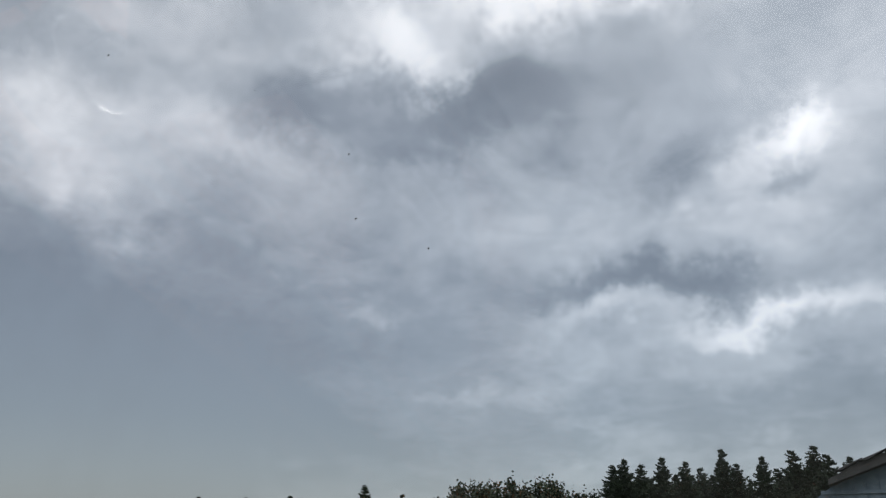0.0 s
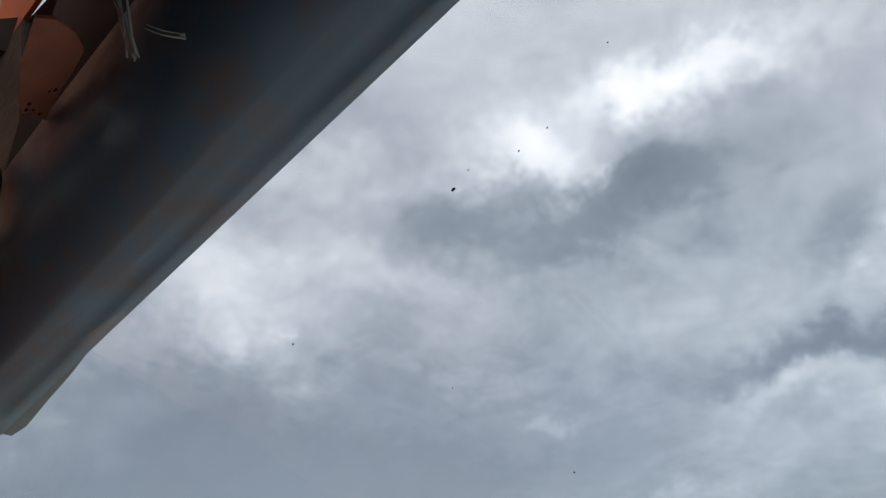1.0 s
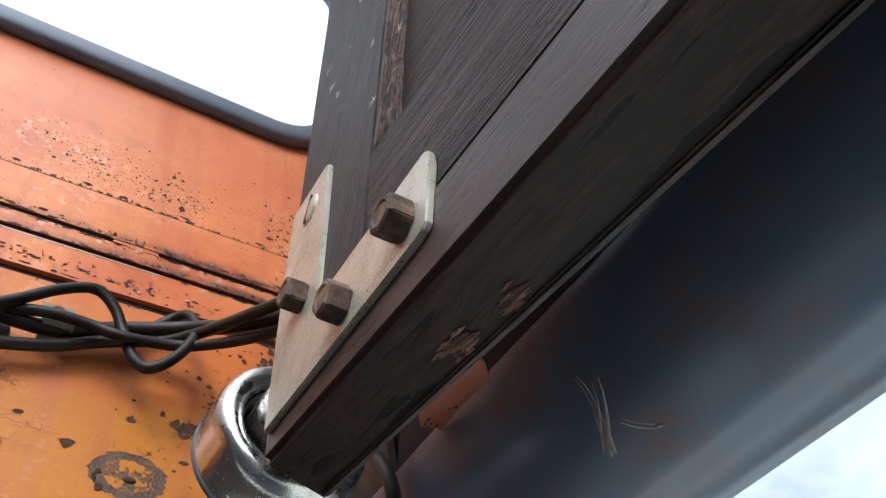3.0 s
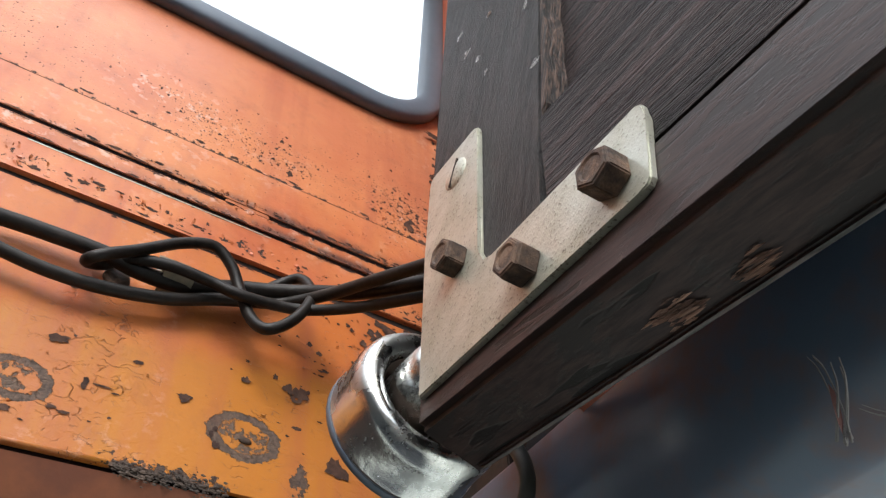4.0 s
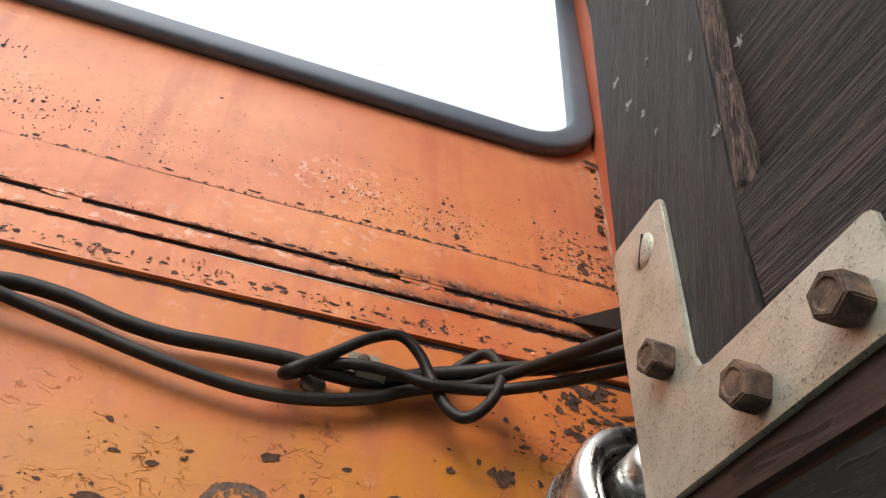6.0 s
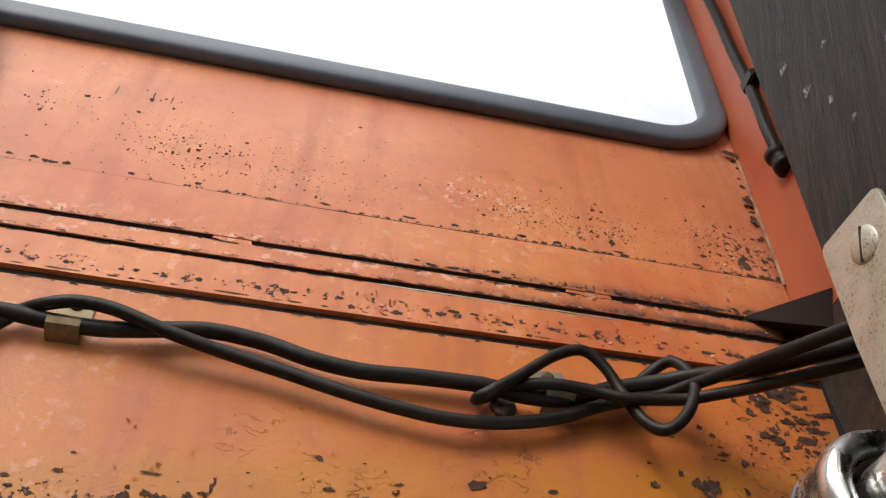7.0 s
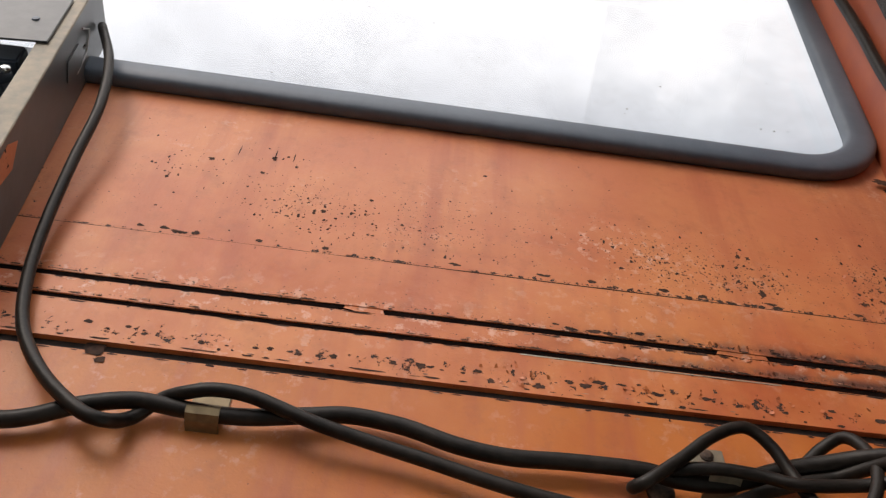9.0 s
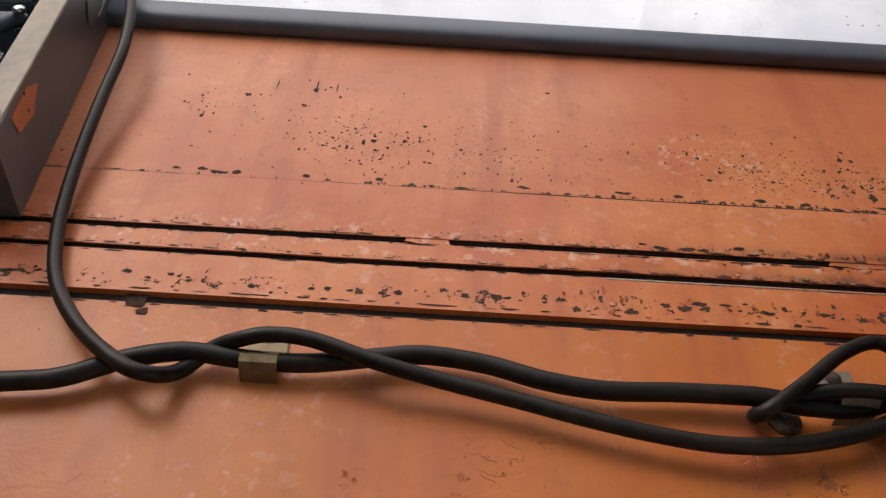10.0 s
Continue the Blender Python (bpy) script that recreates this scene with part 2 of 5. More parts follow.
        wrinkle = k.math("MULTIPLY", k.noise(wr.outputs[0], 130.0, 2.0, 0.5, 0.8).outputs[0], zone.outputs[0])
        # chips: over the upper seam, along every slot, in the corner, in the old coat
        patchy = k.ramp(k.noise(co, 7.0, 3.0).outputs[0], [(0.40, 0.0), (0.62, 1.0)])
        amount = k.math("MULTIPLY", gauss(k, z, 0.090, 0.045), k.math("MULTIPLY_ADD", patchy, 0.12, 0.02))
        amount = k.math("ADD", amount, k.math("MULTIPLY", gauss(k, z, -0.052, 0.010), 0.155))
        amount = k.math("ADD", amount, k.math("MULTIPLY", gauss(k, z, 0.0565, 0.0025), 0.15))
        corner = k.add("ShaderNodeMapRange")
        k.put(corner.inputs[0], x)
        for i, v in ((1, 0.12), (2, 0.46), (3, 0.05), (4, 1.0)):
            corner.inputs[i].default_value = v
        slots = k.math("ADD", gauss(k, z, 0.0035, 0.004), k.math("ADD", gauss(k, z, -0.0205, 0.0035), gauss(k, z, -0.0065, 0.003)))
        amount = k.math("ADD", amount, k.math("MULTIPLY", slots, k.math("MULTIPLY_ADD", corner.outputs[0], 0.15, 0.06)))
        amount = k.math("ADD", amount, k.math("MULTIPLY", gauss(k, x, 0.455, 0.030), 0.06))
        amount = k.math("ADD", amount, k.math("MULTIPLY", k.math("MULTIPLY", gauss(k, x, 0.425, 0.04), gauss(k, z, -0.125, 0.04)), 0.15))
        amount = k.math("ADD", amount, k.math("MULTIPLY", lowf, 0.05))
        far_low = k.math("MULTIPLY", k.ramp(k.math("MULTIPLY_ADD", x, 2.0, 0.5), [(0.3, 1.0), (0.80, 0.0)]), gauss(k, z, -0.255, 0.03))
        amount = k.math("ADD", amount, k.math("MULTIPLY", far_low, 0.33))
        crust = k.math("MULTIPLY", k.math("EXPONENT", k.math("MULTIPLY", k.math("POWER", k.math("DIVIDE", k.math("SUBTRACT", x, 0.279), 0.040), 6.0), -1.0)), gauss(k, z, -0.271, 0.0115))
        amount = k.math("ADD", amount, k.math("MULTIPLY", crust, 0.36))
        tab = k.math("MULTIPLY", gauss(k, x, 0.3565, 0.0065), gauss(k, z, -0.244, 0.014))
        amount = k.math("ADD", amount, k.math("MULTIPLY", tab, 0.30))
        rings = None
        for cx, cz, rx, rz in ((0.1830, -0.2265, 0.0215, 0.0150), (0.3170, -0.2165, 0.0245, 0.0180)):
            dx = k.math("DIVIDE", k.math("SUBTRACT", x, cx), rx)
            dz = k.math("DIVIDE", k.math("SUBTRACT", sep.outputs[2], cz), rz)
            r = k.math("SQRT", k.math("ADD", k.math("MULTIPLY", dx, dx), k.math("MULTIPLY", dz, dz)))
            r = k.math("MULTIPLY_ADD", k.math("SUBTRACT", spots, 0.5), 0.55, r)
            ring = k.ramp(k.math("MULTIPLY", r, 0.5), [(0.0, 0.0), (0.330, 0.0), (0.342, 1.0), (0.492, 1.0), (0.503, 0.0)])
            isl = k.math("MULTIPLY", k.ramp(k.math("MULTIPLY", r, 0.5), [(0.31, 1.0), (0.33, 0.0)]), k.ramp(fine, [(0.51, 0.0), (0.54, 1.0)]))
            ring = k.math("MAXIMUM", ring, isl)
            rings = ring if rings is None else k.math("MAXIMUM", rings, ring)
        chip = k.ramp(k.math("ADD", spots, amount), [(0.722, 0.0), (0.736, 1.0)])
        tiny = k.noise(co, 430.0, 2.0, 0.5).outputs[0]
        band = k.math("MULTIPLY", gauss(k, z, 0.105, 0.05), k.math("MULTIPLY_ADD", patchy, 0.105, 0.02))
        band = k.math("ADD", band, k.math("MULTIPLY", slots, 0.12))
        band = k.math("ADD", band, k.math("MULTIPLY", gauss(k, x, 0.42, 0.05), 0.03))
        chip = k.math("MAXIMUM", chip, k.ramp(k.math("ADD", tiny, band), [(0.735, 0.0), (0.765, 0.9)]))
        rust = k.mix(grit, (0.022, 0.013, 0.011), (0.075, 0.038, 0.025))
        old = k.mix(k.ramp(k.math("MULTIPLY_ADD", grit, 0.5, k.math("MULTIPLY", fine, 0.5)), [(0.4, 0.0), (0.62, 1.0)]), (0.050, 0.032, 0.025), (0.150, 0.100, 0.072))
        base = k.mix(chip, base, k.mix(k.math("MAXIMUM", crust, tab), rust, old))
        base = k.mix(rings, base, old)
        dirt = k.math("MULTIPLY", k.ramp(k.noise(co, 35.0, 6.0, 0.7).outputs[0], [(0.52, 0.0), (0.8, 1.0)]), 0.40)
        base = k.mix(dirt, base, (0.19, 0.068, 0.042))
        soot = k.math("MULTIPLY", k.math("MAXIMUM", gauss(k, z, 0.004, 0.007), gauss(k, z, -0.0190, 0.006)), k.ramp(k.math("ADD", x, 0.5), [(0.62, 0.0), (0.86, 1.0)]))
        soot = k.math("MULTIPLY", soot, k.ramp(k.math("MULTIPLY_ADD", fine, 0.5, k.math("MULTIPLY", mottle, 0.5)), [(0.38, 0.0), (0.53, 0.95)]))
        base = k.mix(soot, base, (0.085, 0.040, 0.032))
        # Darkens the paint towards the corner: its shade, with some mottled grime.
        grime_shade = k.math("MULTIPLY", gauss(k, x, 0.485, 0.050), k.ramp(mottle, [(0.35, 0.2), (0.65, 0.8)]))
        base = k.mix(k.math("MULTIPLY", grime_shade, 0.35), base, (0.18, 0.062, 0.038))
        k.put(bsdf.inputs["Base Color"], base)
        bare = k.math("MAXIMUM", chip, rings)
        k.put(bsdf.inputs["Roughness"], k.math("ADD", k.math("MULTIPLY_ADD", fine, 0.22, 0.28), k.math("MULTIPLY", bare, 0.35)))
        bsdf.inputs["Specular IOR Level"].default_value = 0.33
        h = k.math("SUBTRACT", k.math("MULTIPLY", fine, 0.3), k.math("ADD", bare, k.math("MULTIPLY", crack, 0.6)))
        h = k.math("MULTIPLY_ADD", cloud, 1.2, h)
        h = k.math("MULTIPLY_ADD", grit, 0.16, h)
        h = k.math("MULTIPLY_ADD", wrinkle, 0.5, h)
        h = k.math("MULTIPLY_ADD", k.math("MULTIPLY", grit, k.math("MAXIMUM", bare, crust)), 0.8, h)
        bump(k, bsdf, h, 0.7, 0.0015)

    return build


def wood(axis, across, dark, light, relief=1.0):
    """Dark stained softwood with raised grain along the axis."""

    def build(k, bsdf):
        co = place_of(k)
        a, b = Vector(axis).normalized(), Vector(across).normalized()
        c = a.cross(b)
        v = k.combine(k.math("MULTIPLY", k.dot(co, a), 0.045), k.dot(co, b), k.dot(co, c))
        ring = k.noise(v, 900.0, 3.0, 0.65, 0.3).outputs[0]
        coarse = k.noise(v, 210.0, 4.0, 0.65, 0.6).outputs[0]
        fade = k.noise(co, 9.0, 4.0, 0.6).outputs[0]
        f = k.math("MULTIPLY_ADD", coarse, 0.55, k.math("MULTIPLY", ring, 0.45))
        base = k.ramp(f, [(0.41, tuple(0.3 * c_ for c_ in dark)), (0.475, dark), (0.54, light), (0.64, tuple(1.8 * c_ for c_ in light))])
        base = k.mix(k.math("MULTIPLY", k.ramp(fade, [(0.5, 0.0), (0.75, 1.0)]), 0.5), base, (0.040, 0.034, 0.032))
        k.put(bsdf.inputs["Base Color"], base)
        k.put(bsdf.inputs["Roughness"], k.math("MULTIPLY_ADD", ring, 0.3, 0.42))
        bsdf.inputs["Specular IOR Level"].default_value = 0.22
        bump(k, bsdf, f, relief, 0.006)

    return build


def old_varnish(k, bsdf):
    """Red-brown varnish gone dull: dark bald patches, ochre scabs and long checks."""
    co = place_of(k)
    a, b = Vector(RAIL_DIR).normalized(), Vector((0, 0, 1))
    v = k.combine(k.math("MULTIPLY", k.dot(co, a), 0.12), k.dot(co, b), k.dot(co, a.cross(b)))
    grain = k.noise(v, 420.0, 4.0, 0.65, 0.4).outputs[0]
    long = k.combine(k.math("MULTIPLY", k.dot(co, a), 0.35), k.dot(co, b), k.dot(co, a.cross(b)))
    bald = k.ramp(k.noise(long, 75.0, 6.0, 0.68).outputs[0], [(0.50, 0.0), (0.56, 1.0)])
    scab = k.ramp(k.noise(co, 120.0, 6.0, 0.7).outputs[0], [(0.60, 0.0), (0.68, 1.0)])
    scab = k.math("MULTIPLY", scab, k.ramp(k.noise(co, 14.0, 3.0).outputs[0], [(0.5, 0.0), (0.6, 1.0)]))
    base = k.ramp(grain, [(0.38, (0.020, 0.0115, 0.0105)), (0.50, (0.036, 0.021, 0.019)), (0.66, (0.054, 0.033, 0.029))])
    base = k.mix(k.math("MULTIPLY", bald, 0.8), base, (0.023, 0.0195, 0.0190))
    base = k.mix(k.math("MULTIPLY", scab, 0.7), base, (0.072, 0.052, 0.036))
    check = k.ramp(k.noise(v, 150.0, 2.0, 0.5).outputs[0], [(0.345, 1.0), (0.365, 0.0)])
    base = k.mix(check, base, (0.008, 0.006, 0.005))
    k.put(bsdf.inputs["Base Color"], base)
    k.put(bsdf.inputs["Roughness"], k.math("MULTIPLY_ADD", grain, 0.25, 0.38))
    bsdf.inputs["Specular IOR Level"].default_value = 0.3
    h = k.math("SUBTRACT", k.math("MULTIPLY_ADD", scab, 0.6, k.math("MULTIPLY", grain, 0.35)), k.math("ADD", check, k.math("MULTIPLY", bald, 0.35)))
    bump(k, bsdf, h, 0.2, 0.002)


def dark_panel_paint(k, bsdf):
    """Near-black blue gloss paint, dusty, with worn reddish smears."""
    co = place_of(k)
    cloud = k.noise(co, 22.0, 4.0, 0.6).outputs[0]
    fine = k.noise(co, 120.0, 5.0, 0.6).outputs[0]
    smear = k.math("MULTIPLY", k.ramp(cloud, [(0.46, 0.0), (0.62, 1.0)]), k.ramp(fine, [(0.3, 0.4), (0.6, 1.0)]))
    base = k.mix(smear, (0.100, 0.150, 0.225), (0.175, 0.130, 0.145))
    k.put(bsdf.inputs["Base Color"], k.mix(k.math("MULTIPLY", fine, 0.15), base, (0.20, 0.23, 0.28)))
    k.put(bsdf.inputs["Roughness"], k.math("ADD", k.math("MULTIPLY_ADD", fine, 0.12, 0.30), k.math("MULTIPLY", smear, 0.2)))
    bsdf.inputs["Specular IOR Level"].default_value = 0.65
    bump(k, bsdf, k.math("MULTIPLY_ADD", fine, 0.10, cloud), 0.15, 0.002)


def zinc(k, bsdf):
    co = place_of(k)
    blot = k.noise(co, 45.0, 5.0, 0.65).outputs[0]
    fine = k.noise(co, 600.0, 3.0, 0.6).outputs[0]
    base = k.mix(k.ramp(blot, [(0.35, 0.0), (0.75, 1.0)]), (0.505, 0.505, 0.435), (0.380, 0.365, 0.275))
    pits = k.ramp(k.math("MULTIPLY_ADD", k.math("SUBTRACT", blot, 0.5), 0.25, fine), [(0.58, 0.0), (0.68, 1.0)])
    k.put(bsdf.inputs["Base Color"], k.mix(k.math("MULTIPLY", pits, 0.75), base, (0.10, 0.08, 0.06)))
    bsdf.inputs["Metallic"].default_value = 0.6
    k.put(bsdf.inputs["Roughness"], k.math("MULTIPLY_ADD", blot, 0.30, 0.26))
    bump(k, bsdf, k.math("MULTIPLY_ADD", blot, 1.5, fine), 0.4, 0.0007)


def chrome(k, bsdf):
    co = place_of(k)
    blot = k.noise(co, 40.0, 5.0, 0.7).outputs[0]
    fine = k.noise(co, 300.0, 4.0, 0.6).outputs[0]
    spots = k.math("MULTIPLY", k.ramp(fine, [(0.60, 0.0), (0.68, 1.0)]), k.ramp(blot, [(0.45, 0.0), (0.6, 1.0)]))
    k.put(bsdf.inputs["Base Color"], k.mix(spots, k.mix(k.ramp(blot, [(0.4, 0.0), (0.62, 1.0)]), (0.72, 0.725, 0.715), (0.50, 0.51, 0.50)), (0.10, 0.075, 0.05)))
    k.put(bsdf.inputs["Metallic"], k.math("SUBTRACT", 1.0, k.math("MULTIPLY", spots, 0.8)))
    k.put(bsdf.inputs["Roughness"], k.math("MULTIPLY_ADD", k.ramp(blot, [(0.42, 0.0), (0.62, 1.0)]), 0.24, 0.17))
    bump(k, bsdf, fine, 0.12, 0.0006)


def rust_iron(k, bsdf):
    co = place_of(k)
    a = k.noise(co, 260.0, 6.0, 0.65).outputs[0]
    b = k.noise(co, 60.0, 3.0, 0.5).outputs[0]
    k.put(bsdf.inputs["Base Color"], k.ramp(k.math("MULTIPLY_ADD", k.math("SUBTRACT", a, 0.5), 0.9, b),
          [(0.3, (0.030, 0.020, 0.016)), (0.52, (0.085, 0.052, 0.036)), (0.74, (0.19, 0.115, 0.072))]))
    bsdf.inputs["Roughness"].default_value = 0.75
    bsdf.inputs["Metallic"].default_value = 0.25
    bump(k, bsdf, a, 0.7, 0.0012)


def clear_glass(k, bsdf):
    co = place_of(k)
    dust = k.ramp(k.noise(co, 14.0, 6.0, 0.7).outputs[0], [(0.45, 0.0), (0.8, 0.10)])
    mix = k.add("ShaderNodeMixShader")
    tr = k.add("ShaderNodeBsdfTransparent")
    gl = k.add("ShaderNodeBsdfGlossy")
    gl.inputs["Roughness"].default_value = 0.02
    df = k.add("ShaderNodeBsdfDiffuse")
    df.inputs[0].default_value = (0.5, 0.5, 0.48, 1)
    fr = k.add("ShaderNodeLayerWeight")
    fr.inputs[0].default_value = 0.5
    gloss = k.math("MULTIPLY_ADD", k.math("POWER", fr.outputs["Facing"], 5.0), 0.9, 0.035)
    k.put(mix.inputs[0], gloss)
    k.put(mix.inputs[1], tr.outputs[0])
    k.put(mix.inputs[2], gl.outputs[0])
    m2 = k.add("ShaderNodeMixShader")
    k.put(m2.inputs[0], dust)
    k.put(m2.inputs[1], mix.outputs[0])
    k.put(m2.inputs[2], df.outputs[0])
    for n in k.tree.nodes:
        if n.bl_idname == "ShaderNodeOutputMaterial":
            k.put(n.inputs[0], m2.outputs[0])


RAIL_DIR, STILE_DIR = (-0.0686, -1.0, 0.03), (0.0975, 0.272, 1.0)
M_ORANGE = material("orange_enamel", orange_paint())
# Redder enamel, its colour also darkened for the shade beside the door.
M_SIDE = material("shaded_red_orange", simple((0.36, 0.075, 0.032), (0.47, 0.118, 0.050), 0.5, 22, bumps=0.15))
M_TAB = material("dull_orange_enamel", simple((0.42, 0.125, 0.075), (0.56, 0.19, 0.115), 0.5, 60, bumps=0.2))
# Orange taken down to brown for the shade on a downward face.
M_FLANGE = material("shaded_orange_enamel", simple((0.17, 0.052, 0.026), (0.33, 0.105, 0.038), 0.6, 34, bumps=0.4))
M_FILLER = material("pale_filler", simple((0.20, 0.085, 0.05), (0.44, 0.24, 0.16), 0.8, 160, bumps=0.4))
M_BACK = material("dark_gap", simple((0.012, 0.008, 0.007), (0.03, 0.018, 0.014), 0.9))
M_RUST = material("chipped_primer", simple((0.028, 0.017, 0.015), (0.105, 0.056, 0.040), 0.85, 220, bumps=0.5, spec=0.15))
M_RUBBER = material("window_rubber", simple((0.078, 0.100, 0.132), (0.112, 0.138, 0.175), 0.5, 60, bumps=0.1))
M_CABLE = material("black_cable", simple((0.007, 0.0055, 0.0048), (0.022, 0.017, 0.014), 0.46, 140, bumps=0.2, spec=0.24))
M_BRASS = material("tarnished_brass", simple((0.11, 0.080, 0.045), (0.21, 0.16, 0.09), 0.48, 150, metal=0.5))
M_STILE = material("stained_stile", wood(STILE_DIR, (0, 1, 0), (0.0085, 0.0074, 0.0072), (0.025, 0.0205, 0.0200)))
M_RAIL = material("stained_rail", wood(RAIL_DIR, (0, 0, 1), (0.013, 0.0090, 0.0085), (0.040, 0.026, 0.024)))
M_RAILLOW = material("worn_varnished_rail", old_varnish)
M_BARE = material("split_wood", wood(STILE_DIR, (0, 1, 0), (0.020, 0.013, 0.011), (0.105, 0.066, 0.050)))
M_PALE = material("bare_wood", wood(RAIL_DIR, (0, 0, 1), (0.17, 0.085, 0.058), (0.30, 0.165, 0.115)))
M_PANEL = material("dark_panel", dark_panel_paint)
# Panel colour taken down to black for the shade behind the door.
M_PANELSHADE = material("panel_in_shade", simple((0.014, 0.019, 0.027), (0.034, 0.044, 0.058), 0.7, 40, spec=0.25))
M_ZINC = material("zinc_plate", zinc)
M_CHROME = material("worn_chrome", chrome)
M_BOLT = material("rusty_bolt", rust_iron)
M_BOX = material("grey_enamel", simple((0.070, 0.073, 0.076), (0.135, 0.137, 0.138), 0.38, 50))
M_BOXRIM = material("scuffed_steel", simple((0.12, 0.108, 0.085), (0.27, 0.225, 0.165), 0.5, 90, metal=0.25))
M_GLASS = material("window_glass", clear_glass)
M_WEB = material("cobweb", simple((0.32, 0.32, 0.32), (0.58, 0.58, 0.58), 0.9))
# Cobweb colour lowered for strands hanging in the shade outside the rail.
M_SHADEWEB = material("shaded_cobweb", simple((0.13, 0.12, 0.12), (0.26, 0.25, 0.25), 0.9))
M_SMEAR = material("scraped_primer", simple((0.17, 0.075, 0.065), (0.26, 0.13, 0.12), 0.7))
M_BLACK = material("gap_shade_black", simple((0.003, 0.0018, 0.0015), (0.010, 0.005, 0.004), 0.9, 200, spec=0.04))
M_SPECK = material("speck", simple((0.10, 0.10, 0.10), (0.18, 0.18, 0.17), 0.9))
M_CREAM = material("shell_cream", simple((0.42, 0.40, 0.36), (0.55, 0.53, 0.48), 0.7, 20))
M_GROUND = material("grass_ground", simple((0.035, 0.055, 0.02), (0.10, 0.10, 0.045), 0.95, 3.0))
M_BOUNCE = material("pale_bounce_ground", simple((0.33, 0.34, 0.29), (0.52, 0.53, 0.47), 0.95, 30.0, bumps=0.6))
M_NEEDLE = material("needles", simple((0.008, 0.017, 0.011), (0.024, 0.040, 0.022), 0.85, 2.0))
M_LEAF = material("leaves", simple((0.008, 0.016, 0.009), (0.024, 0.038, 0.018), 0.8, 2.0))
M_BARK = material("bark", simple((0.05, 0.035, 0.025), (0.10, 0.075, 0.055), 0.95, 8.0))
M_BLUE = material("blue_boards", simple((0.045, 0.075, 0.105), (0.095, 0.135, 0.175), 0.6, 4.0))
M_ROOFING = material("tar_roofing", simple((0.02, 0.022, 0.024), (0.05, 0.052, 0.055), 0.8, 4.0))
M_HOSE = material("dark_hose", simple((0.030, 0.032, 0.030), (0.070, 0.072, 0.064), 0.5, 90))
M_INNER = material("rusty_inside", simple((0.020, 0.014, 0.011), (0.085, 0.055, 0.038), 0.7, 120, bumps=0.4))
M_GREY = material("pale_flange", simple((0.16, 0.17, 0.18), (0.26, 0.27, 0.28), 0.5, 60))

# ---- mesh helpers ----


def link_mesh(name, bm, mat, smooth=False):
    me = bpy.data.meshes.new(name)
    bmesh.ops.recalc_face_normals(bm, faces=bm.faces[:])
    bm.to_mesh(me)
    bm.free()
    for m in (mat if isinstance(mat, (list, tuple)) else [mat]):
        me.materials.append(m)
    if smooth:
        for p in me.polygons:
            p.use_smooth = True
    return new(name, me)


def part(name, bm, mat, parent, label="", smooth=False):
    ob = link_mesh(name, bm, mat, smooth)
    ob.parent = parent
    if label:
        ob["label"] = label
    return ob


def holder(name, m=None):
    ob = new(name)
    ob.empty_display_size = 0.02
    if m is not None:
        ob.matrix_world = m
    return ob


def box(lo, hi, bevel=0.0, segments=2, bm=None):
    bm = bm or bmesh.new()
    got = bmesh.ops.create_cube(bm, size=1.0)["verts"]
    for v in got:
        v.co = Vector([lo[i] + (v.co[i] + 0.5) * (hi[i] - lo[i]) for i in range(3)])
    if bevel:
        edges = list({e for v in got for e in v.link_edges})
        bmesh.ops.bevel(bm, geom=edges, offset=bevel, segments=segments, affect="EDGES")
    return bm


def prism(points, y0, y1, bevel=0.0, bm=None):
    """A plate with the outline (x, z), from y0 to y1."""
    bm = bm or bmesh.new()
    a = [bm.verts.new((x, y0, z)) for x, z in points]
    b = [bm.verts.new((x, y1, z)) for x, z in points]
    faces = [bm.faces.new(a), bm.faces.new(b[::-1])]
    n = len(points)
    for i in range(n):
        faces.append(bm.faces.new((a[i], b[i], b[(i + 1) % n], a[(i + 1) % n])))
    if bevel:
        bmesh.ops.bevel(bm, geom=list({e for f in faces[:2] for e in f.edges}), offset=bevel, segments=2, affect="EDGES")
    return bm


def smooth_path(pts, steps=8):
    """Catmull-Rom through the points."""
    p = [Vector(q) for q in pts]
    p = [p[0] * 2 - p[1]] + p + [p[-1] * 2 - p[-2]]
    out = []
    for i in range(1, len(p) - 2):
        for j in range(steps):
            t = j / steps
            out.append(0.5 * (2 * p[i] + (p[i + 1] - p[i - 1]) * t + (2 * p[i - 1] - 5 * p[i] + 4 * p[i + 1] - p[i + 2]) * t * t
                              + (3 * p[i] - p[i - 1] - 3 * p[i + 1] + p[i + 2]) * t ** 3))
    out.append(p[-2])
    return out


def tube(path, radius, sides=14, bm=None, taper=None):
    """A round tube along a path, with closed ends."""
    bm = bm or bmesh.new()
    rings, up = [], Vector((0, 1, 0))
    for i, q in enumerate(path):
        d = (path[min(i + 1, len(path) - 1)] - path[max(i - 1, 0)]).normalized()
        a = d.cross(up)
        if a.length < 1e-3:
            a = d.cross(Vector((1, 0, 0)))
        a.normalize()
        b = a.cross(d)
        up = b
        r = radius if taper is None else radius * taper(i / max(1, len(path) - 1))
        rings.append([bm.verts.new(q + r * (a * math.cos(s) + b * math.sin(s))) for s in (2 * math.pi * n / sides for n in range(sides))])
    for r0, r1 in zip(rings, rings[1:]):
        for n in range(sides):
            bm.faces.new((r0[n], r0[(n + 1) % sides], r1[(n + 1) % sides], r1[n]))
    bm.faces.new(rings[0][::-1])
    bm.faces.new(rings[-1])
    return bm


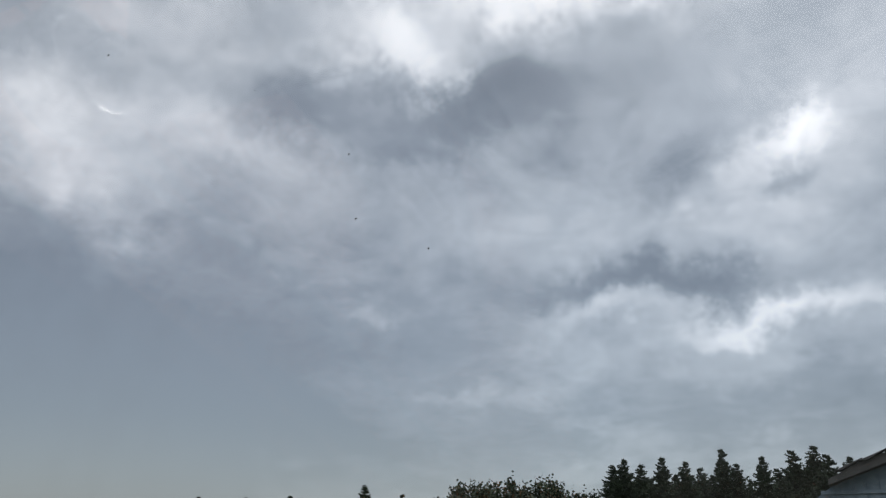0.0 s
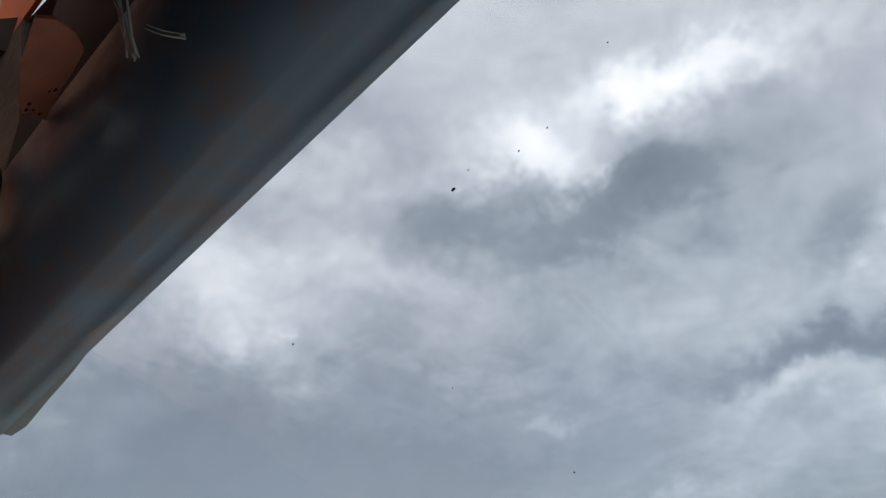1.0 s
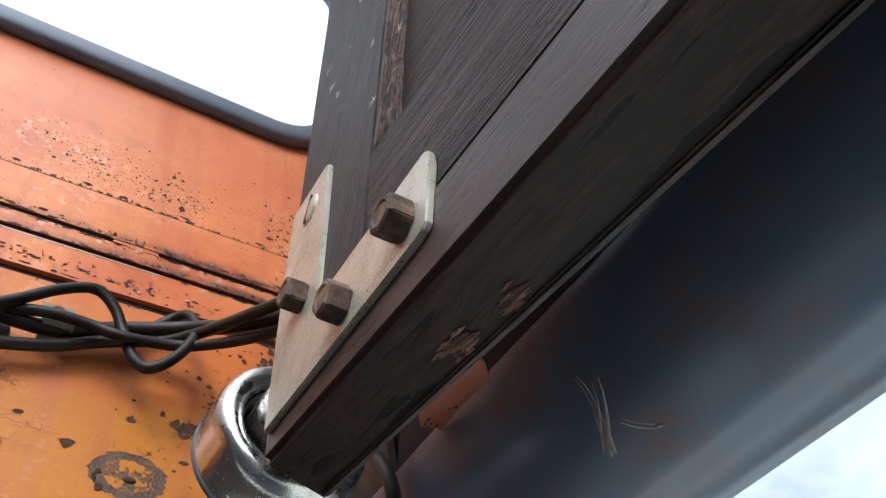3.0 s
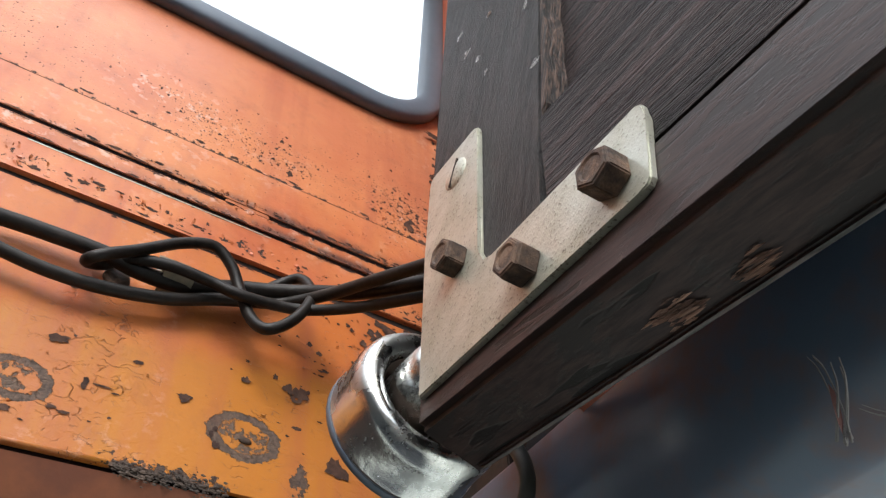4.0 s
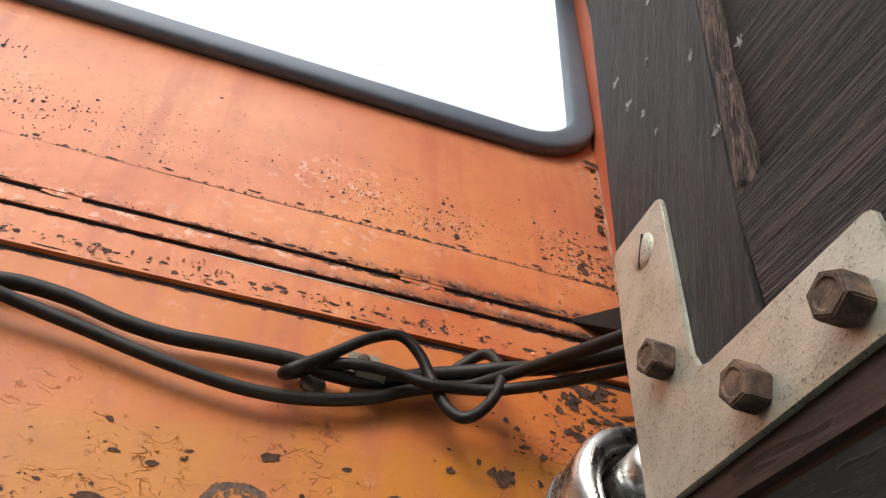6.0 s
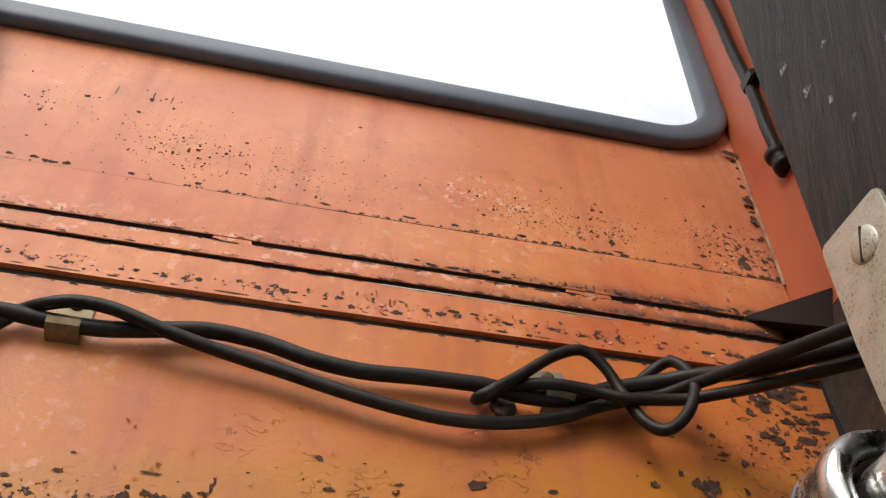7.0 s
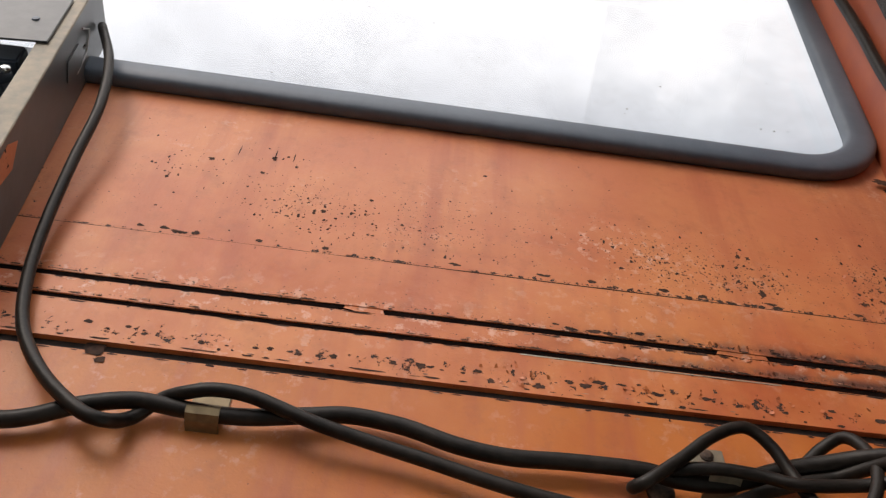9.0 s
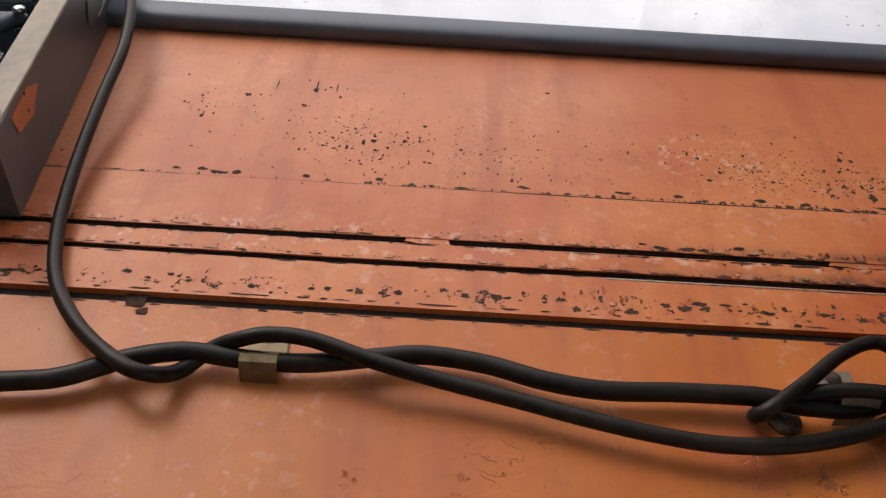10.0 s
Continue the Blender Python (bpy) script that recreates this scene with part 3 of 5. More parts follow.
def lathe(profile, sides=48, bm=None):
    """A turned shape round z from (radius, height) rows."""
    bm = bm or bmesh.new()
    rings = [[bm.verts.new((r * math.cos(s), r * math.sin(s), h)) for s in (2 * math.pi * n / sides for n in range(sides))] for r, h in profile]
    for r0, r1 in zip(rings, rings[1:]):
        for n in range(sides):
            bm.faces.new((r0[n], r0[(n + 1) % sides], r1[(n + 1) % sides], r1[n]))
    bm.faces.new(rings[0][::-1])
    bm.faces.new(rings[-1])
    return bm

# ---- the leaning front wall of the cab; its own frame: x along the wall, y out of it, z up it ----
LEAN = 17.5
WALL = Matrix.Rotation(radians(-LEAN), 4, "X")
SLOPE = 0.02  # every seam climbs a little to the door side


def right_end(z):
    return 0.4745 + 0.07 * z


front_wall = tagged(holder("wall_front", WALL), "old orange painted sheet steel wall, chipped and rusty, under a window", "wall", kind="structure")


def strip(name, z0, z1, x0, y0, y1, x1=None, bevel=0.0008, label=""):
    """One sheet of the wall between two seams."""
    xa, xb = (right_end(z0), right_end(z1)) if x1 is None else (x1, x1)
    pts = []
    n = 10
    for i in range(n + 1):
        x = x0 + (xa - x0) * i / n
        pts.append((x, z0 + SLOPE * x + 0.0006 * math.sin(9 * x + 40 * z0)))
    for i in range(n + 1):
        x = xb + (x0 - xb) * i / n
        pts.append((x, z1 + SLOPE * x + 0.0006 * math.sin(11 * x + 50 * z1)))
    return part(name, prism(pts, y0, y1, bevel), M_ORANGE, front_wall, label)


X0 = -1.15


def low_edge(x):
    """The wall's bottom edge, which climbs to the door side."""
    return -0.2700 + 0.08 * (x - 0.166)


pts = [(X0 + (0.456 - X0) * i / 12, low_edge(X0 + (0.456 - X0) * i / 12)) for i in range(13)]
pts += [(right_end(-0.0695), -0.0695 + SLOPE * 0.47)] + [(x, -0.0695 + SLOPE * x) for x in (0.3, 0.1, -0.1, -0.3, -0.6, X0)]
part("lower_sheet", prism(pts, 0.0, 0.004, 0.0008), M_ORANGE, front_wall)
part("lip", tube([Vector((x, -0.0002, low_edge(x) + 0.0012)) for x in (X0, -0.6, -0.2, 0.0, 0.1, 0.2, 0.243)], 0.0014, 8), M_ORANGE, front_wall, "raised lip over the bottom slot", smooth=True)
strip("lap_strip", -0.0640, -0.0290, X0, -0.0035, 0.004)
strip("narrow_strip", -0.0225, -0.0062, X0, -0.0025, 0.004)
strip("seam_strip", 0.0005, 0.0529, X0, -0.0015, 0.004)
# welded bridges where the slots stop short
for xa, xb, za, zb, yy in ((0.001, 0.035, -0.0074, 0.0015, -0.0009), (0.2715, 0.3145, -0.0074, 0.0015, -0.0009), (0.446, 0.47, -0.0074, 0.0015, -0.0009),
                           (0.040, 0.062, -0.0706, -0.0615, 0.0011), (0.231, 0.256, -0.0706, -0.0615, 0.0011), (-0.136, -0.116, -0.0706, -0.0615, 0.0011)):
    bm = prism([(xa, za + SLOPE * xa), (xb, za + SLOPE * xb), (xb - 0.003, zb + SLOPE * xb), (xa + 0.004, zb + SLOPE * xa)], yy, 0.004, 0.0006)
    part("weld_bridge", bm, M_ORANGE, front_wall)
# Near-black strips laid in the slots stand in for their deep shade.
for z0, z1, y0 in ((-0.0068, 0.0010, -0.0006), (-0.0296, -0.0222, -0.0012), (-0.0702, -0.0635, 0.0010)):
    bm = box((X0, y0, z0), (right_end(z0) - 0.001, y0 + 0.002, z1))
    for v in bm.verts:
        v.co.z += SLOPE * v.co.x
    part("slot_sealant", bm, M_BACK if z0 < -0.06 else M_BLACK, front_wall, "near-black strip for the slot's shade")
part("backing", box((X0, 0.016, -0.262), (0.47, 0.022, 0.06)), M_BACK, front_wall, "dark plate standing for the shaded gap behind the sheets")


def window_loop(grow=0.0, radius=0.082, steps=12):
    """The rounded outline of the window, widened by grow."""
    corners = [(-0.72 - grow, 0.2590 - grow), (0.4765 + grow, 0.2733 - grow), (0.5237 + grow, 0.80 + grow), (-0.72 - grow, 0.80 + grow)]
    out = []
    r = max(0.004, radius + grow)
    for i, c in enumerate(corners):
        c = Vector(c)
        a, b = (Vector(corners[i - 1]) - c).normalized(), (Vector(corners[(i + 1) % 4]) - c).normalized()
        half = a.angle(b) / 2
        d = r / math.tan(half)
        mid = c + (a + b).normalized() * (r / math.sin(half))
        p0, p1 = c + a * d - mid, c + b * d - mid
        turn = p0.angle_signed(p1)
        for j in range(steps + 1):
            f = -turn * j / steps
            out.append((mid.x + p0.x * math.cos(f) - p0.y * math.sin(f), mid.y + p0.x * math.sin(f) + p0.y * math.cos(f)))
    return out


def sheet_with_hole(outer, hole, y0, y1):
    bm = bmesh.new()
    edges = []
    for loop in (outer, hole):
        vs = [bm.verts.new((x, y0, z)) for x, z in loop]
        edges += [bm.edges.new((vs[i], vs[(i + 1) % len(vs)])) for i in range(len(vs))]
    bmesh.ops.triangle_fill(bm, use_beauty=True, edges=edges)
    got = bmesh.ops.extrude_face_region(bm, geom=bm.faces[:])
    for v in (g for g in got["geom"] if isinstance(g, bmesh.types.BMVert)):
        v.co.y = y1
    return bm


Z1 = 0.90
seam = [(X0 + (right_end(0.056) - X0) * i / 10, 0.0545 + SLOPE * (X0 + (right_end(0.056) - X0) * i / 10)) for i in range(11)]
outer = seam + [(right_end(0.28), 0.28), (right_end(0.62), 0.62), (right_end(Z1) + 0.02, Z1), (X0, Z1)]
part("window_sheet", sheet_with_hole(outer, window_loop(-0.003), -0.0003, 0.0045), M_ORANGE, front_wall, "upper sheet round the window")
# bottom return of the wall, under a dark slot
def low_band(name, xa, xb, top, bottom, y0, mat, label="", lean=0.0):
    pts = [(xa, low_edge(xa) + bottom), (xb, low_edge(xb) + bottom), (xb, low_edge(xb) + top), (xa, low_edge(xa) + top)]
    bm = prism(pts, y0, 0.012, 0.001)
    for v in bm.verts:
        v.co.y += lean * (low_edge(v.co.x) - v.co.z)
    return part(name, bm, mat, front_wall, label)


# Orange return coloured brown for its downward shade; rust at the door end.
low_band("bottom_flange", X0, 0.329, -0.0040, -0.0360, -0.0030, M_FLANGE, "bottom return, orange browned for its downward shade", 0.75)
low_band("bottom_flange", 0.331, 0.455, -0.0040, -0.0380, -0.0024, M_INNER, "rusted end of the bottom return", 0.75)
low_band("slot_sealant", X0, 0.454, 0.0010, -0.0050, 0.0030, M_BLACK, "black strip for the bottom slot's shade")
bm = bmesh.new()
crumb_rng = random.Random(21)
for _ in range(420):
    x = crumb_rng.uniform(0.246, 0.312)
    r = crumb_rng.uniform(0.0003, 0.0008)
    got = bmesh.ops.create_icosphere(bm, subdivisions=1, radius=r)["verts"]
    c = Vector((x, crumb_rng.uniform(-0.0022, 0.0004), low_edge(x) + crumb_rng.gauss(-0.001, 0.003)))
    for v in got:
        v.co = Vector((v.co.x * 2.2, v.co.y * 0.45, v.co.z * 1.1)) * crumb_rng.uniform(0.75, 1.25) + c
crumbs = part("rust_crust", bm, M_INNER, front_wall, "crusted rust bridging the slot")
crumbs["kind"] = "stuff"

front_window = tagged(holder("window_1", WALL), "fixed cab window in a thick dark rubber seal", "window", kind="structure")
loop = [Vector((x, -0.0070, z)) for x, z in window_loop(0.0)]
bm = bmesh.new()
rings = []
for i, q in enumerate(loop):
    d = (loop[(i + 1) % len(loop)] - loop[i - 1]).normalized()
    side = Vector((d.z, 0, -d.x))
    ring = []
    for n in range(14):
        a = 2 * math.pi * n / 14
        ring.append(bm.verts.new(q + side * (0.0160 * math.copysign(abs(math.cos(a)) ** 0.8, math.cos(a))) + Vector((0, 0.0092 * math.copysign(abs(math.sin(a)) ** 0.6, math.sin(a)), 0))))
    rings.append(ring)
for i in range(len(rings)):
    r0, r1 = rings[i], rings[(i + 1) % len(rings)]
    for n in range(14):
        bm.faces.new((r0[n], r0[(n + 1) % 14], r1[(n + 1) % 14], r1[n]))
part("rubber_seal", bm, M_RUBBER, front_window, "dusty black rubber seal", smooth=True)
bm = bmesh.new()
bm.faces.new([bm.verts.new((x, -0.002, z)) for x, z in window_loop(-0.004)])
pane = part("pane", bm, M_GLASS, front_window, "dusty window glass")
pane.visible_shadow = False

# dark frame member under the wall
tagged(link_mesh("chassis_beam", box((-1.2, -0.078, -0.70), (0.489, 0.03, -0.288), 0.003), M_BACK), "dark steel beam below the wall's bottom edge", "beam", kind="structure")

# ---- door-side wall: orange above, dark header with the side window below it ----
side_wall = tagged(holder("wall_side", WALL), "orange painted side wall of the cab, colour darkened for shade", "wall", kind="structure")
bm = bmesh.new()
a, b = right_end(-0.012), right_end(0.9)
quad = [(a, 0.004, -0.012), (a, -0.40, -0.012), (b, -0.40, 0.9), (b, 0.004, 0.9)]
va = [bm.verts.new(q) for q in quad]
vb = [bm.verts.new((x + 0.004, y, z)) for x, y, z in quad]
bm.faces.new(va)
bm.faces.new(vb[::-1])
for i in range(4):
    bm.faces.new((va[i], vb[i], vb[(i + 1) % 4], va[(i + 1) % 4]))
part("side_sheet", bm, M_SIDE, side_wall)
# Dark block put in for the shadowed hollow below the side sheet.
part("corner_pillar", box((0.4735, -0.060, -0.30), (0.480, 0.003, -0.0125), 0.001), M_INNER, side_wall, "dark block standing for the shadowed corner below the side sheet")


def glass_x(z):
    """The side window's plane: leaning out."""
    return 0.476 + 0.13 * (z + 0.31)


def plate_x(points, x0, x1, bevel=0.0):
    """A plate across x with the outline (y, z)."""
    bm = prism(points, x0, x1, bevel)
    for v in bm.verts:
        v.co = Vector((v.co.y, v.co.x, v.co.z))
    return bm


EDGE, EDGE_RUN = Vector((0.4883, -0.40, -0.2816)), Vector((0.0626, 1.0, -0.158))


def edge_at(y):
    """The header's outer lower edge."""
    return EDGE + EDGE_RUN * (y - EDGE.y)


def header_at(y, up, lift=0.0):
    """A place on the coved soffit, up from the pressed lip: flat at first, then steep; lift is towards the room."""
    f = min(up / 0.095, 1.0)
    x = -2 * (1 - f) * f * 0.045 - f * f * 0.044
    z = 2 * (1 - f) * f * 0.006 + f * f * 0.080 + max(0.0, up - 0.095)
    n = Vector((-0.05 - f, 0, -1.05 + f)).normalized()
    return edge_at(y) + Vector((-0.0184, 0, 0.0031)) + Vector((x, 0, z)) + n * lift


def header_sheet(sections, thick):
    """A bent sheet through cross-sections, with thickness outwards."""
    bm = bmesh.new()
    inner = [[bm.verts.new(p) for p in row] for row in sections]
    outer = [[bm.verts.new(p + thick) for p in row] for row in sections]
    n, m = len(inner), len(inner[0])
    for i in range(n - 1):
        for j in range(m - 1):
            bm.faces.new((inner[i][j], inner[i + 1][j], inner[i + 1][j + 1], inner[i][j + 1]))
            bm.faces.new((outer[i][j], outer[i][j + 1], outer[i + 1][j + 1], outer[i + 1][j]))
    for i in range(n - 1):
        for j in (0, m - 1):
            bm.faces.new((inner[i][j], outer[i][j], outer[i + 1][j], inner[i + 1][j]))
    for j in range(m - 1):
        for i in (0, n - 1):
            bm.faces.new((inner[i][j], inner[i][j + 1], outer[i][j + 1], outer[i][j]))
    return bm


header = tagged(holder("wall_header"), "near-black sheet steel soffit over the side window, scuffed reddish", "wall", kind="structure")
ys = [-0.066 - 1.63 * i / 40 for i in range(41)]
rows = []
for y in ys:
    e = edge_at(y)
    lip = [e + Vector((0, 0, 0.004)), e, e + Vector((-0.0075, 0, 0.0012)), e + Vector((-0.0092, 0, 0.0022)), e + Vector((-0.0165, 0, 0.0031))]
    face = [header_at(y, 0.002), header_at(y, 0.012), header_at(y, 0.0145, 0.0005)]
    face += [header_at(y, 0.022 + 0.0108 * i, 0.0005 * math.sin(23 * y + 1.7 * i)) for i in range(9)]
    rows.append(lip + face)
part("soffit_sheet", header_sheet(rows, Vector((0.0015, 0, 0.003))), M_PANEL, header, smooth=True)
# Upper sheet: shade put in as black; its unseen height blocks sky.
rows = []
for y in (-0.19, -0.4, -0.7, -1.0, -1.35, -1.69):
    p = header_at(y, 0.1084)
    rows.append([p + Vector((0.0002, 0, 0.0006)), p + Vector((0.004, 0, 0.06)), p + Vector((0.03, 0, 0.4)), p + Vector((0.15, 0, 0.96 - p.z))])
part("upper_sheet", header_sheet(rows, Vector((0.004, 0, 0.001))), M_PANELSHADE, header, "upper panel sheet coloured black for deep shade")
# Added dark plate: closes a gap to the sky and keeps the corner shaded.
part("corner_filler", box((0.486, -0.24, -0.290), (0.498, 0.06, 0.03)), M_BACK, header, "added dark plate standing for the corner's shade")
flap = [(y, w) for y, w in ((-0.236, 0.0), (-0.206, 0.0012), (-0.160, 0.0065), (-0.117, 0.0095), (-0.085, 0.0125), (-0.068, 0.0100))]
bm = header_sheet([[edge_at(y) + Vector((-0.004, 0, 0.0056)), edge_at(y) + Vector((w, 0, 0.0052))] for y, w in flap], Vector((0, 0, 0.0012)))
part("front_flap", bm, M_GREY, header, "pale bent flap")

side_window = tagged(holder("window_2"), "side window glass with small specks of dirt", "window", kind="structure")
bm = bmesh.new()
bm.faces.new([bm.verts.new((glass_x(z), y, z)) for y, z in ((-0.10, -1.1), (-1.69, -1.1), (-1.69, edge_at(-1.69).z), (-0.10, edge_at(-0.10).z))])
pane = part("pane", bm, M_GLASS, side_window, "dusty window glass")
pane.visible_shadow = False

# ---- the rest of the cab, unseen behind and beside the camera, added to shape light ----
bm = box((-1.2, 0.16, 0.90), (0.70, 0.35, 0.92))
box((0.30, -1.62, 0.90), (0.70, 0.158, 0.92), bm=bm)
box((-1.2, -1.62, 0.90), (-1.12, 0.158, 0.92), bm=bm)
box((-1.2, -1.72, 0.90), (0.70, -1.622, 0.92), bm=bm)
tagged(link_mesh("ceiling", bm, M_CREAM), "unseen roof ring added to limit light from above", "ceiling", kind="structure")
roof_opening = tagged(holder("window_3"), "unseen roof opening added to let sky light in", "window", kind="structure")
bm = bmesh.new()
bm.faces.new([bm.verts.new((x, y, 0.91)) for x, y in ((-1.12, -1.62), (0.30, -1.62), (0.30, 0.158), (-1.12, 0.158))])
pane = part("pane", bm, M_GLASS, roof_opening, "dusty window glass")
pane.visible_shadow = False
rear = tagged(holder("wall_rear"), "unseen low rear wall added to block low sky light", "wall", kind="structure")
part("rear_panel", box((-1.2, -1.72, -1.3), (0.6, -1.70, 0.12)), M_CREAM, rear)
left = tagged(holder("wall_left"), "unseen grey side wall added to block light from the left", "wall", kind="structure")
part("left_panel", box((-1.22, -1.7, -1.3), (-1.2, 0.3, 0.90)), M_BOX, left)
for x in (-1.2, 0.51):
    part("post", box((x, -1.72, 0.1205), (x + 0.06, -1.67, 0.8995), 0.004), M_CREAM, rear, "rear corner post")
tagged(link_mesh("floor", box((-1.2, -1.7, -1.32), (0.6, 0.0, -1.30)), M_ROOFING), "dark cab floor", "floor", kind="structure")

# ---- wooden door with its iron bracket ----
DOOR_O = Vector((0.3345, -0.2591, -0.2483))
R_ = Vector(RAIL_DIR)
S_ = Vector(STILE_DIR)
N_ = Vector((1.0, -0.0686, -0.0788)).normalized()
DOOR = Matrix(((R_.x, N_.x, S_.x, DOOR_O.x), (R_.y, N_.y, S_.y, DOOR_O.y), (R_.z, N_.z, S_.z, DOOR_O.z), (0, 0, 0, 1)))


def in_door(bm):
    """From rail length, depth and height into the room."""
    bm.transform(DOOR)
    return bm


door = tagged(holder("door_1"), "dark stained weathered wooden door frame, cracked along the grain", "door", kind="structure")


def plank(name, lo, hi, mat, bevel=0.003, cuts=0, label=""):
    bm = box(lo, hi, bevel)
    return part(name, in_door(bm), mat, door, label)


bm = prism([(-0.005, 0.0005), (0.0945, 0.0005), (0.0945, 0.03), (0.0970, 0.08), (0.1155, 0.28), (0.170, 1.1), (-0.0105, 1.1), (-0.0085, 0.16)], 0.0005, 0.029, 0.0025)
part("stile", in_door(bm), M_STILE, door)


def rail_board(s0, s1, drop, bevel):
    bm = box((-0.003, 0.0, s0), (0.75, 0.030, s1))
    low = [e for e in bm.edges if all(v.co.z < s0 + 0.001 and v.co.y < 0.001 for v in e.verts)]
    bmesh.ops.bevel(bm, geom=low, offset=bevel, segments=6, affect="EDGES")
    top = [e for e in bm.edges if all(v.co.z > s1 - 0.001 for v in e.verts)]
    bmesh.ops.bevel(bm, geom=top, offset=0.001, segments=2, affect="EDGES")
    for v in bm.verts:
        if v.co.z < (s0 + s1) / 2:
            v.co.z -= drop * v.co.y / 0.030
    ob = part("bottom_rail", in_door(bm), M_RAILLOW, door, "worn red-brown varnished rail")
    for p in ob.data.polygons:
        p.use_smooth = p.area < 0.002
    return ob


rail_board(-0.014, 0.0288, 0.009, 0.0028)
plank("bottom_rail", (0.0995, 0.0006, 0.0301), (0.75, 0.029, 0.119), M_RAIL, 0.0012)
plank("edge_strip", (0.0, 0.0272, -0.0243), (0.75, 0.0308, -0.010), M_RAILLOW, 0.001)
bm = prism([(0.1010, 0.1205), (0.1060, 0.1285), (0.1100, 0.155), (0.1098, 0.175), (0.1132, 0.20), (0.1130, 0.225), (0.1215, 0.28), (0.178, 1.1), (0.1705, 1.1), (0.1160, 0.28)], 0.0015, 0.027, 0.0008)
part("edge_strip", in_door(bm), M_BARE, door, "split brown edge strip")
plank("infill", (0.105, 0.014, 0.112), (0.75, 0.026, 1.1), M_RAIL)


def bracket_outline():
    return [(0.0005, -0.0005), (0.1535, 0.0168), (0.1590, 0.0178), (0.1612, 0.0205), (0.1657, 0.0520), (0.1656, 0.0578), (0.1644, 0.0596), (0.1622, 0.0597), (0.0640, 0.0505), (0.0560, 0.0525),
            (0.0510, 0.0610), (0.0512, 0.1650), (0.0500, 0.1690), (0.0470, 0.1705), (-0.0010, 0.1692), (-0.0040, 0.1672), (-0.0052, 0.1620), (-0.0045, 0.1000)]


bracket = tagged(holder("corner_bracket"), "worn zinc-plated steel corner bracket bolted to the wooden door", "bracket")
bm = prism([(r * 0.988, s - 0.066 * max(0.0, r - 0.03 if s > 0.055 else r)) for r, s in bracket_outline()], -0.0032, 0.0002, 0.0007)
part("plate", in_door(bm), M_ZINC, bracket)


def hex_bolt(r, s, turn, size=0.0101, tall=0.0104):
    """A hexagon head with a chamfered top and a washer face, on the bracket."""
    bm = bmesh.new()
    rows = [(size, 0.0), (size, tall * 0.86), (size * 0.90, tall)]
    rings = []
    for rad, h in rows:
        rings.append([bm.verts.new((r + rad * math.cos(turn + i * math.pi / 3), -0.0032 - h, s + rad * math.sin(turn + i * math.pi / 3))) for i in range(6)])
    cap = [bm.verts.new((r + size * 0.62 * math.cos(turn + i * math.pi / 9), -0.0032 - tall * 1.0, s + size * 0.62 * math.sin(turn + i * math.pi / 9))) for i in range(18)]
    dip = [bm.verts.new((r + size * 0.52 * math.cos(turn + i * math.pi / 9), -0.0032 - tall * 0.93, s + size * 0.52 * math.sin(turn + i * math.pi / 9))) for i in range(18)]
    for a, b in zip(rings, rings[1:]):
        for i in range(6):
            bm.faces.new((a[i], a[(i + 1) % 6], b[(i + 1) % 6], b[i]))
    for i in range(6):
        c = [cap[(3 * i + j) % 18] for j in range(4)]
        bm.faces.new((rings[2][i], rings[2][(i + 1) % 6], *c[::-1]))
    for i in range(18):
        bm.faces.new((cap[i], cap[(i + 1) % 18], dip[(i + 1) % 18], dip[i]))
    bm.faces.new(dip)
    bm.faces.new(rings[0][::-1])
    edges = [e for e in bm.edges if e.calc_length() > size * 0.4]
    bmesh.ops.bevel(bm, geom=edges, offset=0.0006, segments=2, affect="EDGES")
    return in_door(bm)


for r, s, turn in ((0.0326, 0.0655, 0.25), (0.0888, 0.0190, 0.1), (0.1433, 0.0230, 0.5)):
    part("bolt", hex_bolt(r, s, turn), M_BOLT, bracket, "rusty hexagon bolt head")
bm = lathe([(0.0001, 0.0018), (0.007, 0.0016), (0.0106, 0.0007), (0.0115, 0.0)], 24)
bmesh.ops.delete(bm, geom=[f for f in bm.faces if len(f.verts) > 4], context="FACES_ONLY")
bm.transform(Matrix.Translation((0.0270, -0.0032, 0.1445)) @ Matrix.Rotation(radians(90), 4, "X"))
part("screw", in_door(bm), M_ZINC, bracket, "slotted screw head", smooth=True)
bm = box((-0.0106, -0.0052, -0.0006), (0.0106, -0.0042, 0.0006))
bm.transform(Matrix.Translation((0.0270, 0, 0.1445)) @ Matrix.Rotation(radians(-68), 4, "Y"))
part("screw_slot", in_door(bm), M_BACK, bracket)

# ---- chromed cup on the wall that holds the door's foot ----
cup = tagged(holder("door_foot_cup"), "worn chromed steel cup mounted off the wall at the door's foot", "door fitting")
axis = (WALL.to_3x3() @ Vector((0, -1, 0))).normalized()
base = Vector((0.365, -0.1835, -0.2285))
turn = axis.to_track_quat("Z", "Y").to_matrix().to_4x4()
seat = Matrix.Translation(base) @ turn
bm = lathe([(0.0400, 0.0), (0.0438, 0.0015), (0.0440, 0.004), (0.0432, 0.006), (0.0436, 0.024), (0.0433, 0.0275), (0.0422, 0.0312), (0.0402, 0.0340), (0.0375, 0.0354),
            (0.0340, 0.0352), (0.0312, 0.0335), (0.0292, 0.0300), (0.0286, 0.012), (0.024, 0.010), (0.012, 0.010)], 64)
bm.transform(seat)
part("cup", bm, M_CHROME, cup, smooth=True)
bm = lathe([(0.0283, 0.011), (0.0284, 0.0275), (0.0278, 0.0280), (0.0270, 0.012), (0.004, 0.0115)], 48)
bm.transform(seat)
